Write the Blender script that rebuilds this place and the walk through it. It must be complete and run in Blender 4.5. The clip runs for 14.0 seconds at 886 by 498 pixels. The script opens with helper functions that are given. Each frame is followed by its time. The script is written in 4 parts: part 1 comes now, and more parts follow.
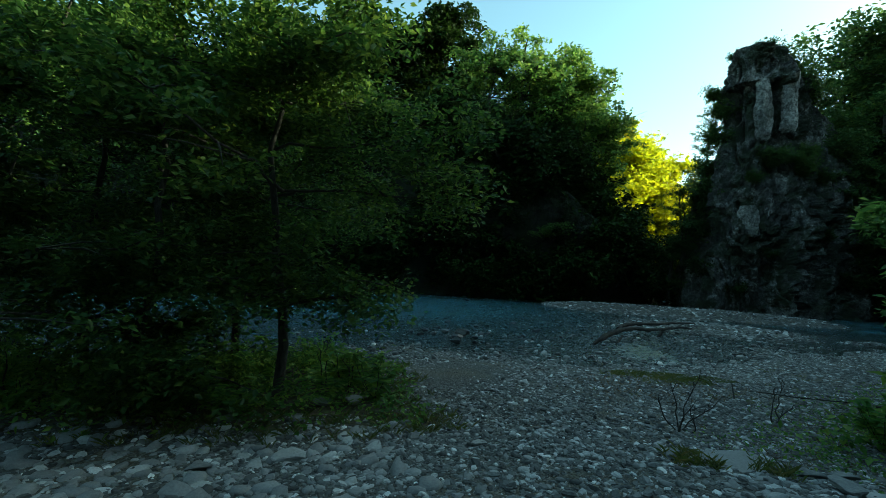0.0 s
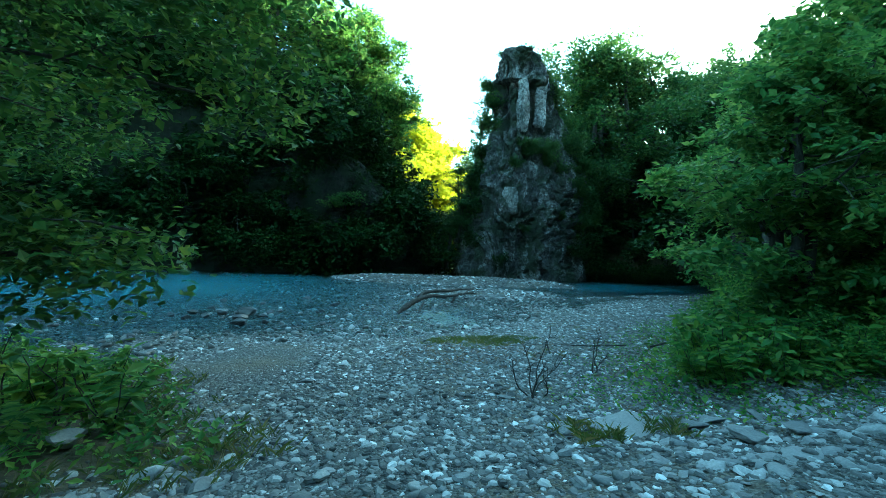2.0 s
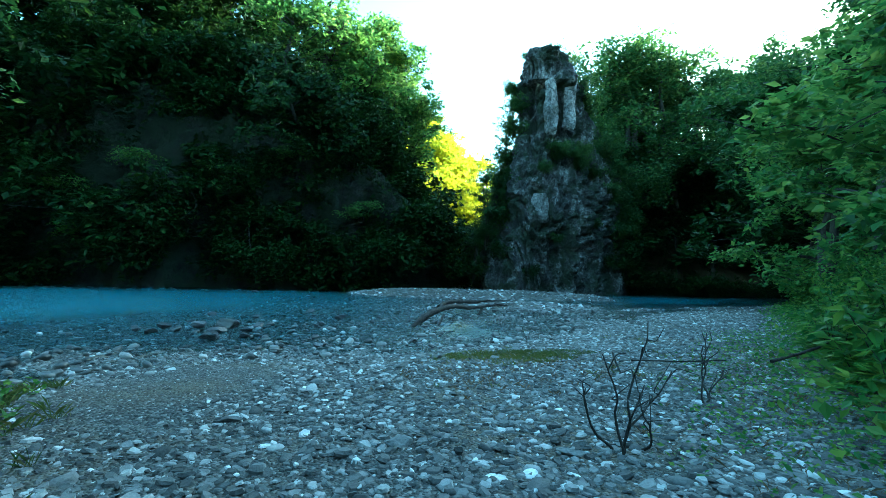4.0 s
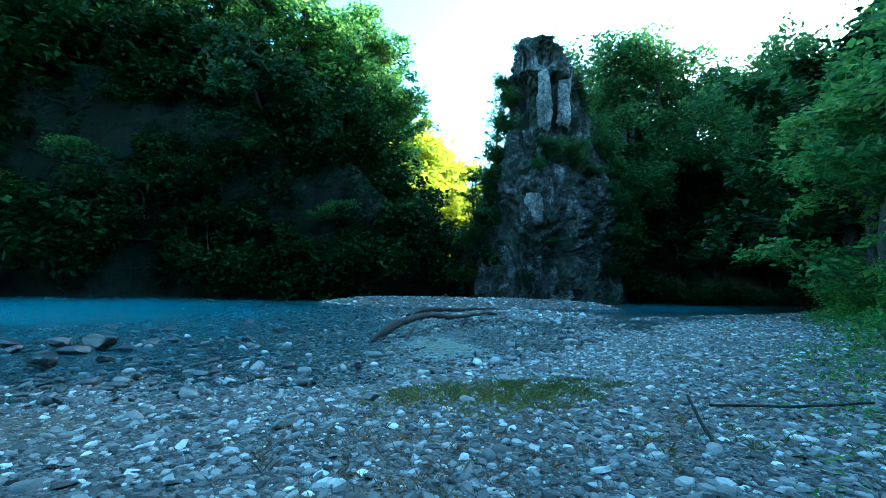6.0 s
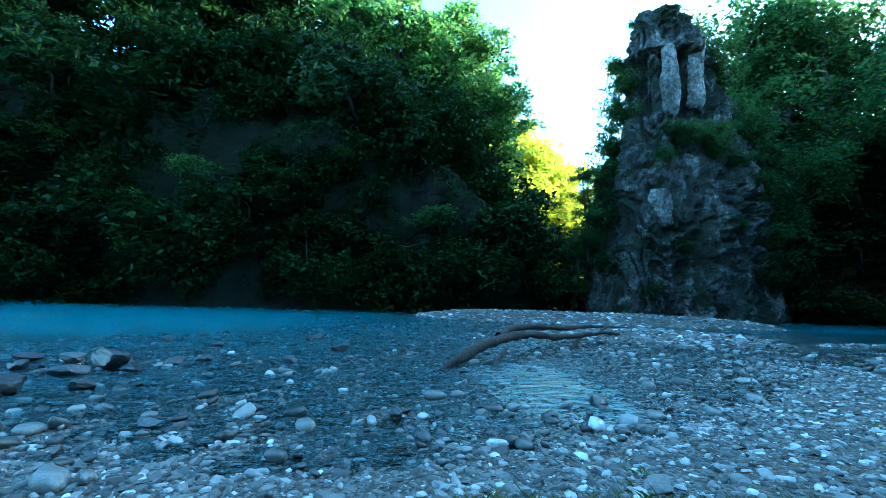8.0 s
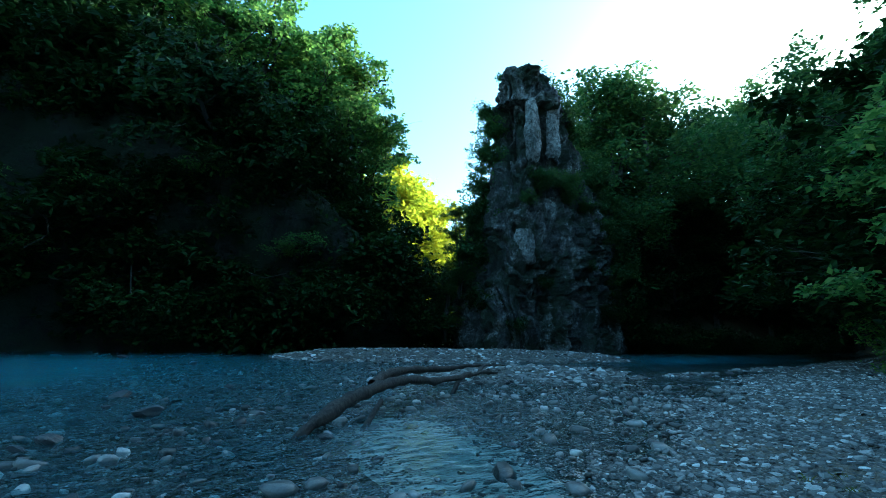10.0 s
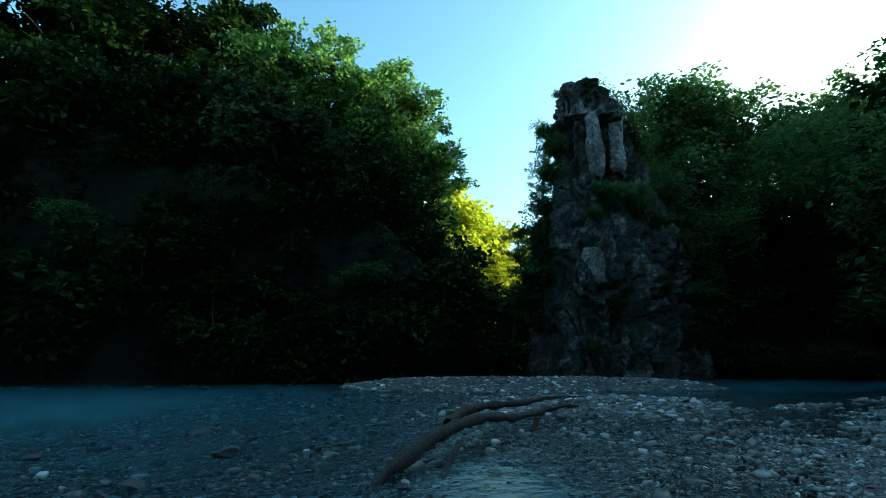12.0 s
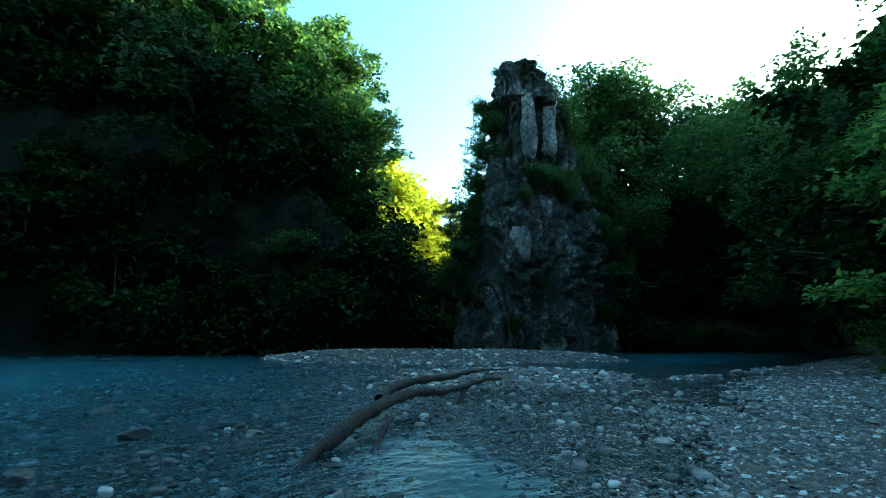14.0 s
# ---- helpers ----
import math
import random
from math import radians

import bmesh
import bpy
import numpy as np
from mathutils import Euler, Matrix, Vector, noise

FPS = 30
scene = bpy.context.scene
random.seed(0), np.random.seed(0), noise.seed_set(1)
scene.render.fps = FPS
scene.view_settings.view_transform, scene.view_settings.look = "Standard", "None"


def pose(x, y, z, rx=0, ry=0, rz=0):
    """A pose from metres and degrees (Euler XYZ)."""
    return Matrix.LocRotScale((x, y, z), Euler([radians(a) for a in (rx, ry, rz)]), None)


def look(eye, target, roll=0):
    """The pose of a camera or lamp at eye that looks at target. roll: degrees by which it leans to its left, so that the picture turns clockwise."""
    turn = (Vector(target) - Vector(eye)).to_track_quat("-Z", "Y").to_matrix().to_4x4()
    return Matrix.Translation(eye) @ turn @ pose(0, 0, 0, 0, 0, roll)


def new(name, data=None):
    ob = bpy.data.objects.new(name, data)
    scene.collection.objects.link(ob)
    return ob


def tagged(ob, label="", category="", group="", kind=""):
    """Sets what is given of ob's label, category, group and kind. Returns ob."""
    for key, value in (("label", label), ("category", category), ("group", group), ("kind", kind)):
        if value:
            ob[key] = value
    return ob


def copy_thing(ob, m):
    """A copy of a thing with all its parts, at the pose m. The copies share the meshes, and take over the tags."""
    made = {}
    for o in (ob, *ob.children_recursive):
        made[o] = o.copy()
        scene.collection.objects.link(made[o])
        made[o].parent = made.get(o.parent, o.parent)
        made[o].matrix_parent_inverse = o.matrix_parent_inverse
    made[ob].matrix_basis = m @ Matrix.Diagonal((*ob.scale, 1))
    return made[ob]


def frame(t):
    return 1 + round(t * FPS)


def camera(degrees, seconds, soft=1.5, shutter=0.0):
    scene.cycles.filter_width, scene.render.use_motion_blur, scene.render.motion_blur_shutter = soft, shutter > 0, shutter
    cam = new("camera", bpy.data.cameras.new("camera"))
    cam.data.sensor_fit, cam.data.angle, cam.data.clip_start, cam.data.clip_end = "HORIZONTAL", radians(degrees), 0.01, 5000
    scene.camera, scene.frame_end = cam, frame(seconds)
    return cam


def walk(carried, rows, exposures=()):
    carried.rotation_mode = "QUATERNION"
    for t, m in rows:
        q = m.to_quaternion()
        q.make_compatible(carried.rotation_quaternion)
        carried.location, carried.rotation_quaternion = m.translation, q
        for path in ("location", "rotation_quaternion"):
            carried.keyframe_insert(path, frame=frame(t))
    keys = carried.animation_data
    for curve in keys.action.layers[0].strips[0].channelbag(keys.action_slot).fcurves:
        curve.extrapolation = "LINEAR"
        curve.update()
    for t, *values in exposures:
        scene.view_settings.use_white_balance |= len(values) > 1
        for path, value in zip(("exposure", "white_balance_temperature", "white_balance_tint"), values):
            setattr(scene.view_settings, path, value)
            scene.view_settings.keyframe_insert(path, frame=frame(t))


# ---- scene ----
cam = camera(91.2, 14.0, soft=0.5)
PATH = [
    (0, (-1.284, -1.55, 2.844), (-1.168, 0.446, 2.905), 3.1),
    (0.5, (-1.408, -1.104, 2.771), (-1.041, 0.862, 2.819), 3.4),
    (1, (-1.583, -0.575, 2.675), (-0.947, 1.321, 2.66), 3.8),
    (1.5, (-1.63, -0.001, 2.556), (-0.701, 1.77, 2.542), 3.6),
    (2, (-1.476, 0.621, 2.39), (-0.415, 2.316, 2.4), 3.2),
    (2.5, (-1.105, 1.286, 2.158), (-0.015, 2.963, 2.205), 2.6),
    (3, (-0.717, 1.886, 1.996), (0.334, 3.587, 2.044), 2.1),
    (3.2, (-0.548, 2.087, 1.94), (0.476, 3.804, 1.997), 2.1),
    (5.3, (1.406, 4.323, 1.504), (2.32, 6.096, 1.648), 1.7),
    (5.5, (1.647, 4.626, 1.497), (2.561, 6.399, 1.639), 1.7),
    (6, (2.188, 5.356, 1.408), (3.16, 7.097, 1.561), 1.7),
    (6.5, (2.71, 6.039, 1.441), (3.569, 7.837, 1.61), 1.7),
    (7, (3.144, 6.585, 1.413), (3.947, 8.408, 1.585), 1.6),
    (7.5, (3.534, 7.189, 1.359), (4.273, 9.041, 1.511), 1.9),
    (8, (3.769, 7.744, 1.312), (4.277, 9.668, 1.51), 2.0),
    (8.5, (4.071, 8.227, 1.285), (4.571, 10.141, 1.58), 1.6),
    (9, (4.186, 8.567, 1.309), (4.967, 10.382, 1.62), 1.5),
    (9.2, (4.168, 8.685, 1.31), (5.221, 10.354, 1.637), 1.5),
    (11.3, (4.259, 9.563, 1.434), (5.1, 11.318, 1.899), 1.5),
    (11.5, (4.241, 9.569, 1.443), (5.034, 11.342, 1.921), 1.2),
    (12, (4.247, 9.623, 1.485), (5.029, 11.401, 1.964), 0.4),
    (12.5, (4.23, 9.69, 1.534), (5.149, 11.41, 1.979), 0.4),
    (13, (4.22, 9.727, 1.575), (5.243, 11.397, 1.983), 0.8),
    (13.5, (4.207, 9.743, 1.594), (5.292, 11.38, 1.97), 1.1),
    (14, (4.148, 9.761, 1.581), (5.228, 11.406, 1.939), 1.2),
]
EXPOSURES = [(0.0, 1.43, 6600, -30), (0.5, 2.3, 5900, -30), (1.0, 2.75, 5600, -34), (1.5, 3.08, 5400, -38), (3.0, 3.08, 5300, -38), (5.3, 3.18, 4550, -30), (6.5, 3.05, 4450, -28), (7.5, 3.3, 4350, -24), (9.0, 2.75, 4550, -24), (11.5, 1.4, 5200, -26), (12.5, 1.5, 5400, -28), (14.0, 2.1, 5200, -30)]
walk(cam, [(t, look(eye, target, roll)) for t, eye, target, roll in PATH], EXPOSURES)

# ---- light ----
SUN_AZ, SUN_EL = radians(84), radians(19)
world = bpy.data.worlds.new("sky")
scene.world = world
world.use_nodes = True
wn = world.node_tree.nodes
sky = wn.new("ShaderNodeTexSky")
sky.sky_type, sky.sun_disc = "NISHITA", False
sky.sun_elevation, sky.sun_rotation = SUN_EL, SUN_AZ
sky.air_density, sky.dust_density = 1.0, 1.2
wn["Background"].inputs["Strength"].default_value = 0.15
world.node_tree.links.new(sky.outputs[0], wn["Background"].inputs["Color"])
sun_dir = Vector((math.sin(SUN_AZ) * math.cos(SUN_EL), math.cos(SUN_AZ) * math.cos(SUN_EL), math.sin(SUN_EL)))
lamp = bpy.data.lights.new("sun", "SUN")
lamp.energy, lamp.angle, lamp.color = 5.0, radians(0.5), (1.0, 0.93, 0.78)
sun = new("sun", lamp)
sun.matrix_world = look(sun_dir * 200, (0, 0, 0))


# ---- materials ----
def material(name):
    m = bpy.data.materials.new(name)
    m.use_nodes = True
    nt = m.node_tree
    return m, nt, nt.nodes["Principled BSDF"]


def node(nt, kind, **values):
    n = nt.nodes.new(kind)
    for key, value in values.items():
        n.inputs[key].default_value = value
    return n


def ramp(nt, source, stops):
    r = nt.nodes.new("ShaderNodeValToRGB")
    e = r.color_ramp.elements
    while len(e) < len(stops):
        e.new(0.5)
    for el, (p, c) in zip(e, stops):
        el.position, el.color = p, (*c, 1)
    nt.links.new(source, r.inputs[0])
    return r


def mixed(nt, fac, a, b, mode="MIX"):
    n = nt.nodes.new("ShaderNodeMix")
    n.data_type, n.blend_type = "RGBA", mode
    for v, slot in ((fac, 0), (a, 6), (b, 7)):
        if isinstance(v, (float, int)):
            n.inputs[slot].default_value = v
        elif isinstance(v, tuple):
            n.inputs[slot].default_value = (*v, 1)
        else:
            nt.links.new(v, n.inputs[slot])
    return n.outputs[2]


def bump(nt, bsdf, height, strength, distance):
    b = node(nt, "ShaderNodeBump", Strength=strength, Distance=distance)
    nt.links.new(height, b.inputs["Height"])
    nt.links.new(b.outputs[0], bsdf.inputs["Normal"])
    return b


def place(nt):
    return nt.nodes.new("ShaderNodeNewGeometry").outputs["Position"]


def noise_at(nt, pos, scale, detail=4.0, rough=0.55):
    n = node(nt, "ShaderNodeTexNoise", Scale=scale, Detail=detail, Roughness=rough)
    nt.links.new(pos, n.inputs["Vector"])
    return n.outputs["Fac"]


def gravel_material():
    m, nt, b = material("river_gravel")
    pos = place(nt)
    cells = []
    for scale in (14.0, 34.0):
        v = node(nt, "ShaderNodeTexVoronoi", Scale=scale)
        nt.links.new(pos, v.inputs["Vector"])
        cells.append(v)
    tone = ramp(nt, cells[1].outputs["Color"], [(0.0, (0.03, 0.03, 0.028)), (0.5, (0.09, 0.09, 0.086)), (1.0, (0.3, 0.3, 0.29))])
    tone2 = ramp(nt, cells[0].outputs["Color"], [(0.0, (0.7, 0.7, 0.68)), (1.0, (1.15, 1.15, 1.12))])
    c = mixed(nt, 1.0, tone.outputs[0], tone2.outputs[0], "MULTIPLY")
    dirt = ramp(nt, noise_at(nt, pos, 0.55, 5), [(0.45, (0, 0, 0)), (0.62, (1, 1, 1))])
    c = mixed(nt, dirt.outputs[0], c, mixed(nt, 0.55, c, (0.15, 0.12, 0.075)))
    nt.links.new(c, b.inputs["Base Color"])
    b.inputs["Roughness"].default_value = 0.85
    add = nt.nodes.new("ShaderNodeMath")
    nt.links.new(cells[0].outputs["Distance"], add.inputs[0])
    nt.links.new(cells[1].outputs["Distance"], add.inputs[1])
    inv = nt.nodes.new("ShaderNodeMath")
    inv.operation = "SUBTRACT"
    inv.inputs[0].default_value = 1.0
    nt.links.new(add.outputs[0], inv.inputs[1])
    bump(nt, b, inv.outputs[0], 0.9, 0.05)
    return m


def soil_material():
    m, nt, b = material("forest_soil")
    pos = place(nt)
    c = ramp(nt, noise_at(nt, pos, 2.3, 6), [(0.3, (0.03, 0.035, 0.015)), (0.5, (0.07, 0.055, 0.03)), (0.7, (0.05, 0.075, 0.025))])
    nt.links.new(c.outputs[0], b.inputs["Base Color"])
    b.inputs["Roughness"].default_value = 0.95
    bump(nt, b, noise_at(nt, pos, 9.0, 6), 0.8, 0.1)
    return m


def sand_material():
    m, nt, b = material("pale_sand")
    pos = place(nt)
    c = ramp(nt, noise_at(nt, pos, 3.0, 8, 0.7), [(0.3, (0.3, 0.3, 0.26)), (0.5, (0.44, 0.43, 0.38)), (0.7, (0.55, 0.54, 0.49))])
    nt.links.new(c.outputs[0], b.inputs["Base Color"])
    b.inputs["Roughness"].default_value = 0.9
    bump(nt, b, noise_at(nt, pos, 40.0, 5), 0.5, 0.02)
    return m


def stone_material(name, low, high, speck=(0.5, 0.5, 0.48), rough=0.75, islands=True):
    m, nt, b = material(name)
    pos = place(nt)
    rnd = nt.nodes.new("ShaderNodeNewGeometry").outputs["Random Per Island"] if islands else nt.nodes.new("ShaderNodeObjectInfo").outputs["Random"]
    mid = tuple((l + h) / 2 for l, h in zip(low, high))
    base = ramp(nt, rnd, [(0.0, low), (0.55, tuple(0.75 * l + 0.25 * h for l, h in zip(low, high))), (0.8, mid), (0.95, high), (1.0, speck)])
    grain = ramp(nt, noise_at(nt, pos, 38.0, 5, 0.7), [(0.3, (0.72, 0.72, 0.72)), (0.7, (1.15, 1.15, 1.15))])
    c = mixed(nt, 1.0, base.outputs[0], grain.outputs[0], "MULTIPLY")
    nt.links.new(c, b.inputs["Base Color"])
    b.inputs["Roughness"].default_value = rough
    bump(nt, b, noise_at(nt, pos, 60.0, 4), 0.35, 0.02)
    return m


def cliff_material(name, dark, mid, pale, moss=0.5):
    m, nt, b = material(name)
    pos = place(nt)
    warp = nt.nodes.new("ShaderNodeMapping")
    warp.inputs["Scale"].default_value = (1.0, 1.0, 0.5)
    nt.links.new(pos, warp.inputs["Vector"])
    streak = noise_at(nt, warp.outputs[0], 0.8, 9, 0.68)
    fine = noise_at(nt, pos, 3.6, 10, 0.78)
    c = ramp(nt, streak, [(0.34, dark), (0.5, mid), (0.64, pale)])
    f = ramp(nt, fine, [(0.38, (0.16, 0.16, 0.16)), (0.5, (0.75, 0.75, 0.75)), (0.62, (1.5, 1.5, 1.5))])
    c = mixed(nt, 1.0, c.outputs[0], f.outputs[0], "MULTIPLY")
    grow = ramp(nt, noise_at(nt, pos, 0.55, 8, 0.7), [(0.58 - 0.2 * moss, (0, 0, 0)), (0.72 - 0.2 * moss, (1, 1, 1))])
    c = mixed(nt, grow.outputs[0], c, (0.022, 0.034, 0.014))
    nt.links.new(c, b.inputs["Base Color"])
    b.inputs["Roughness"].default_value = 0.9
    bump(nt, b, fine, 1.0, 0.6)
    return m


def bark_material(name, low, high):
    m, nt, b = material(name)
    pos = place(nt)
    warp = nt.nodes.new("ShaderNodeMapping")
    warp.inputs["Scale"].default_value = (1.0, 1.0, 0.3)
    nt.links.new(pos, warp.inputs["Vector"])
    n = noise_at(nt, warp.outputs[0], 26.0, 7, 0.7)
    patch = noise_at(nt, pos, 3.0, 4)
    c = ramp(nt, n, [(0.35, low), (0.65, high)])
    p = ramp(nt, patch, [(0.35, (0.65, 0.65, 0.65)), (0.65, (1.2, 1.2, 1.15))])
    nt.links.new(mixed(nt, 1.0, c.outputs[0], p.outputs[0], "MULTIPLY"), b.inputs["Base Color"])
    b.inputs["Roughness"].default_value = 0.85
    bump(nt, b, n, 0.8, 0.03)
    return m


def leaf_material(name, a, mid, c, glow=0.45, sheen=0.3):
    m, nt, b = material(name)
    geo = nt.nodes.new("ShaderNodeNewGeometry")
    col = ramp(nt, geo.outputs["Random Per Island"], [(0.0, a), (0.55, mid), (1.0, c)])
    big = ramp(nt, noise_at(nt, geo.outputs["Position"], 0.35, 3), [(0.35, (0.7, 0.78, 0.75)), (0.65, (1.2, 1.12, 0.9))])
    tone = mixed(nt, 1.0, col.outputs[0], big.outputs[0], "MULTIPLY")
    nt.links.new(tone, b.inputs["Base Color"])
    b.inputs["Roughness"].default_value = 0.5
    b.inputs["Specular IOR Level"].default_value = sheen
    tr = nt.nodes.new("ShaderNodeBsdfTranslucent")
    hue = nt.nodes.new("ShaderNodeHueSaturation")
    hue.inputs["Hue"].default_value, hue.inputs["Value"].default_value = 0.478, 1.9
    nt.links.new(tone, hue.inputs["Color"])
    nt.links.new(hue.outputs[0], tr.inputs["Color"])
    mx = nt.nodes.new("ShaderNodeMixShader")
    mx.inputs[0].default_value = glow
    nt.links.new(b.outputs[0], mx.inputs[1])
    nt.links.new(tr.outputs[0], mx.inputs[2])
    nt.links.new(mx.outputs[0], nt.nodes["Material Output"].inputs["Surface"])
    return m


def water_material():
    m, nt, b = material("river_water")
    pos = place(nt)
    stretch = nt.nodes.new("ShaderNodeMapping")
    stretch.inputs["Rotation"].default_value = (0, 0, radians(-35))
    stretch.inputs["Scale"].default_value = (1.0, 2.2, 1.0)
    nt.links.new(pos, stretch.inputs["Vector"])
    rip = noise_at(nt, stretch.outputs[0], 2.6, 3, 0.55)
    lively = nt.nodes.new("ShaderNodeAttribute")
    lively.attribute_name = "ripple"
    swell = nt.nodes.new("ShaderNodeMath")
    swell.operation = "MULTIPLY"
    nt.links.new(rip, swell.inputs[0])
    nt.links.new(lively.outputs["Fac"], swell.inputs[1])
    bmp = node(nt, "ShaderNodeBump", Strength=1.0, Distance=0.16)
    nt.links.new(swell.outputs[0], bmp.inputs["Height"])
    depth = nt.nodes.new("ShaderNodeAttribute")
    depth.attribute_name = "depth"
    turbid = ramp(nt, depth.outputs["Fac"], [(0.0, (0.0, 0.0, 0.0)), (0.05, (0.07, 0.07, 0.07)), (0.12, (0.24, 0.24, 0.24)), (0.3, (0.62, 0.62, 0.62))])
    clear = node(nt, "ShaderNodeBsdfTransparent", Color=(0.82, 0.95, 0.96, 1))
    milk = node(nt, "ShaderNodeBsdfDiffuse", Color=(0.085, 0.2, 0.245, 1))
    body = nt.nodes.new("ShaderNodeMixShader")
    nt.links.new(turbid.outputs[0], body.inputs[0])
    nt.links.new(clear.outputs[0], body.inputs[1])
    nt.links.new(milk.outputs[0], body.inputs[2])
    gloss = node(nt, "ShaderNodeBsdfGlossy", Roughness=0.03)
    nt.links.new(bmp.outputs[0], gloss.inputs["Normal"])
    fres = node(nt, "ShaderNodeFresnel", IOR=1.5)
    nt.links.new(bmp.outputs[0], fres.inputs["Normal"])
    top = nt.nodes.new("ShaderNodeMixShader")
    nt.links.new(fres.outputs[0], top.inputs[0])
    nt.links.new(body.outputs[0], top.inputs[1])
    nt.links.new(gloss.outputs[0], top.inputs[2])
    nt.links.new(top.outputs[0], nt.nodes["Material Output"].inputs["Surface"])
    return m


GRAVEL, SOIL, SAND = gravel_material(), soil_material(), sand_material()
PEBBLE = stone_material("dry_pebble", (0.045, 0.045, 0.042), (0.5, 0.5, 0.48), (0.82, 0.82, 0.8))
PALE_COBBLE = stone_material("pale_cobble", (0.2, 0.2, 0.195), (0.5, 0.5, 0.48), (0.7, 0.7, 0.68))
WETSTONE = stone_material("wet_river_stone", (0.025, 0.027, 0.026), (0.36, 0.36, 0.345), (0.65, 0.65, 0.63), 0.3)
ROCK = stone_material("grey_boulder", (0.14, 0.14, 0.135), (0.36, 0.36, 0.34), (0.45, 0.45, 0.43), 0.7, islands=False)
WET_ROCK = stone_material("wet_boulder", (0.03, 0.032, 0.034), (0.11, 0.115, 0.12), (0.24, 0.24, 0.24), 0.3, islands=False)
# Rock tone taken near black to carry the shade under the overhang.
CLIFF = cliff_material("shaded_cliff_rock", (0.008, 0.008, 0.008), (0.018, 0.018, 0.017), (0.05, 0.05, 0.048), 0.9)
LIMESTONE = cliff_material("grey_limestone", (0.022, 0.023, 0.021), (0.085, 0.085, 0.082), (0.42, 0.42, 0.41), 0.72)
PALE_LIMESTONE = cliff_material("pale_limestone", (0.12, 0.12, 0.115), (0.36, 0.36, 0.345), (0.55, 0.55, 0.53), 0.1)
BARK = bark_material("grey_bark", (0.014, 0.012, 0.010), (0.06, 0.055, 0.045))
DEADWOOD = bark_material("driftwood", (0.006, 0.005, 0.005), (0.065, 0.055, 0.046))
# Shaded leaf copy: the gloom of the far wall is in this colour.
LEAF = leaf_material("shaded_broadleaf_green", (0.010, 0.022, 0.006), (0.015, 0.034, 0.008), (0.034, 0.062, 0.014), 0.2, 0.1)
# Two lighter copies of the leaf tone, for stands that catch more light.
LEAF_OPEN = leaf_material("pale_broadleaf_green", (0.024, 0.056, 0.018), (0.038, 0.082, 0.023), (0.08, 0.12, 0.034), 0.5)
LEAF_MID = leaf_material("broadleaf_green", (0.045, 0.10, 0.026), (0.085, 0.165, 0.04), (0.16, 0.23, 0.06), 0.5)
LEAF_NEAR = leaf_material("alder_green", (0.022, 0.054, 0.014), (0.045, 0.095, 0.02), (0.11, 0.16, 0.035), 0.42)
# Brighter and yellower than real leaves: sunlight is put into this colour.
LEAF_SUN = leaf_material("sunlit_leaf_tint", (0.20, 0.24, 0.016), (0.28, 0.31, 0.018), (0.38, 0.38, 0.022), 0.6)
HERB = leaf_material("herb_green", (0.045, 0.115, 0.026), (0.10, 0.19, 0.038), (0.19, 0.27, 0.055), 0.45)
GRASS = leaf_material("grass_green", (0.06, 0.09, 0.025), (0.09, 0.12, 0.03), (0.17, 0.15, 0.06), 0.35)
STRAW = leaf_material("dry_grass", (0.10, 0.075, 0.04), (0.14, 0.10, 0.055), (0.2, 0.15, 0.08), 0.25)
WATER = water_material()


# ---- mesh helpers ----
def mesh_from(name, verts, faces, mat, smooth=False):
    me = bpy.data.meshes.new(name)
    verts, faces = np.asarray(verts, np.float32), np.asarray(faces, np.int32)
    n, k = faces.shape
    me.vertices.add(len(verts))
    me.vertices.foreach_set("co", verts.ravel())
    me.loops.add(n * k)
    me.loops.foreach_set("vertex_index", faces.ravel())
    me.polygons.add(n)
    me.polygons.foreach_set("loop_start", np.arange(0, n * k, k, dtype=np.int32))
    me.polygons.foreach_set("use_smooth", np.full(n, smooth))
    me.update(calc_edges=True)
    me.validate()
    me.materials.append(mat)
    return me


def part_mesh(name, me, parent, label=""):
    ob = new(name, me)
    ob.parent = parent
    return tagged(ob, label)


def sheet(nu, nv):
    i = np.arange((nu - 1) * (nv - 1))
    a = (i // (nv - 1)) * nv + i % (nv - 1)
    return np.stack([a, a + nv, a + nv + 1, a + 1], 1)


def fbm(p, scale, octaves=4):
    """Smooth noise for an array of points, from sums of turned sine waves."""
    rng = np.random.default_rng(7)
    out, amp, f = np.zeros(len(p)), 1.0, scale
    for _ in range(octaves):
        d = rng.normal(size=(5, 3))
        d /= np.linalg.norm(d, axis=1)[:, None]
        ph = rng.uniform(0, 6.28, 5)
        s = np.sin(p @ d.T * f * 6.28 + ph)
        w = np.sin(p @ np.roll(d, 1, 1).T * f * 4.1 + ph[::-1] + 1.5 * s)
        out += amp * (s * 0.5 + w * 0.5).mean(1)
        amp *= 0.55
        f *= 2.07
    return out


def inside(px, py, poly):
    """Signed distance to a polygon's edge, positive inside."""
    d = np.full(px.shape, 1e9)
    within = np.zeros(px.shape, bool)
    for (ax, ay), (bx, by) in zip(poly, poly[1:] + poly[:1]):
        ex, ey = bx - ax, by - ay
        t = np.clip(((px - ax) * ex + (py - ay) * ey) / (ex * ex + ey * ey), 0, 1)
        d = np.minimum(d, np.hypot(px - ax - t * ex, py - ay - t * ey))
        cross = ((ay > py) != (by > py)) & (px < (bx - ax) * (py - ay) / (by - ay + 1e-12) + ax)
        within ^= cross
    return np.where(within, d, -d)


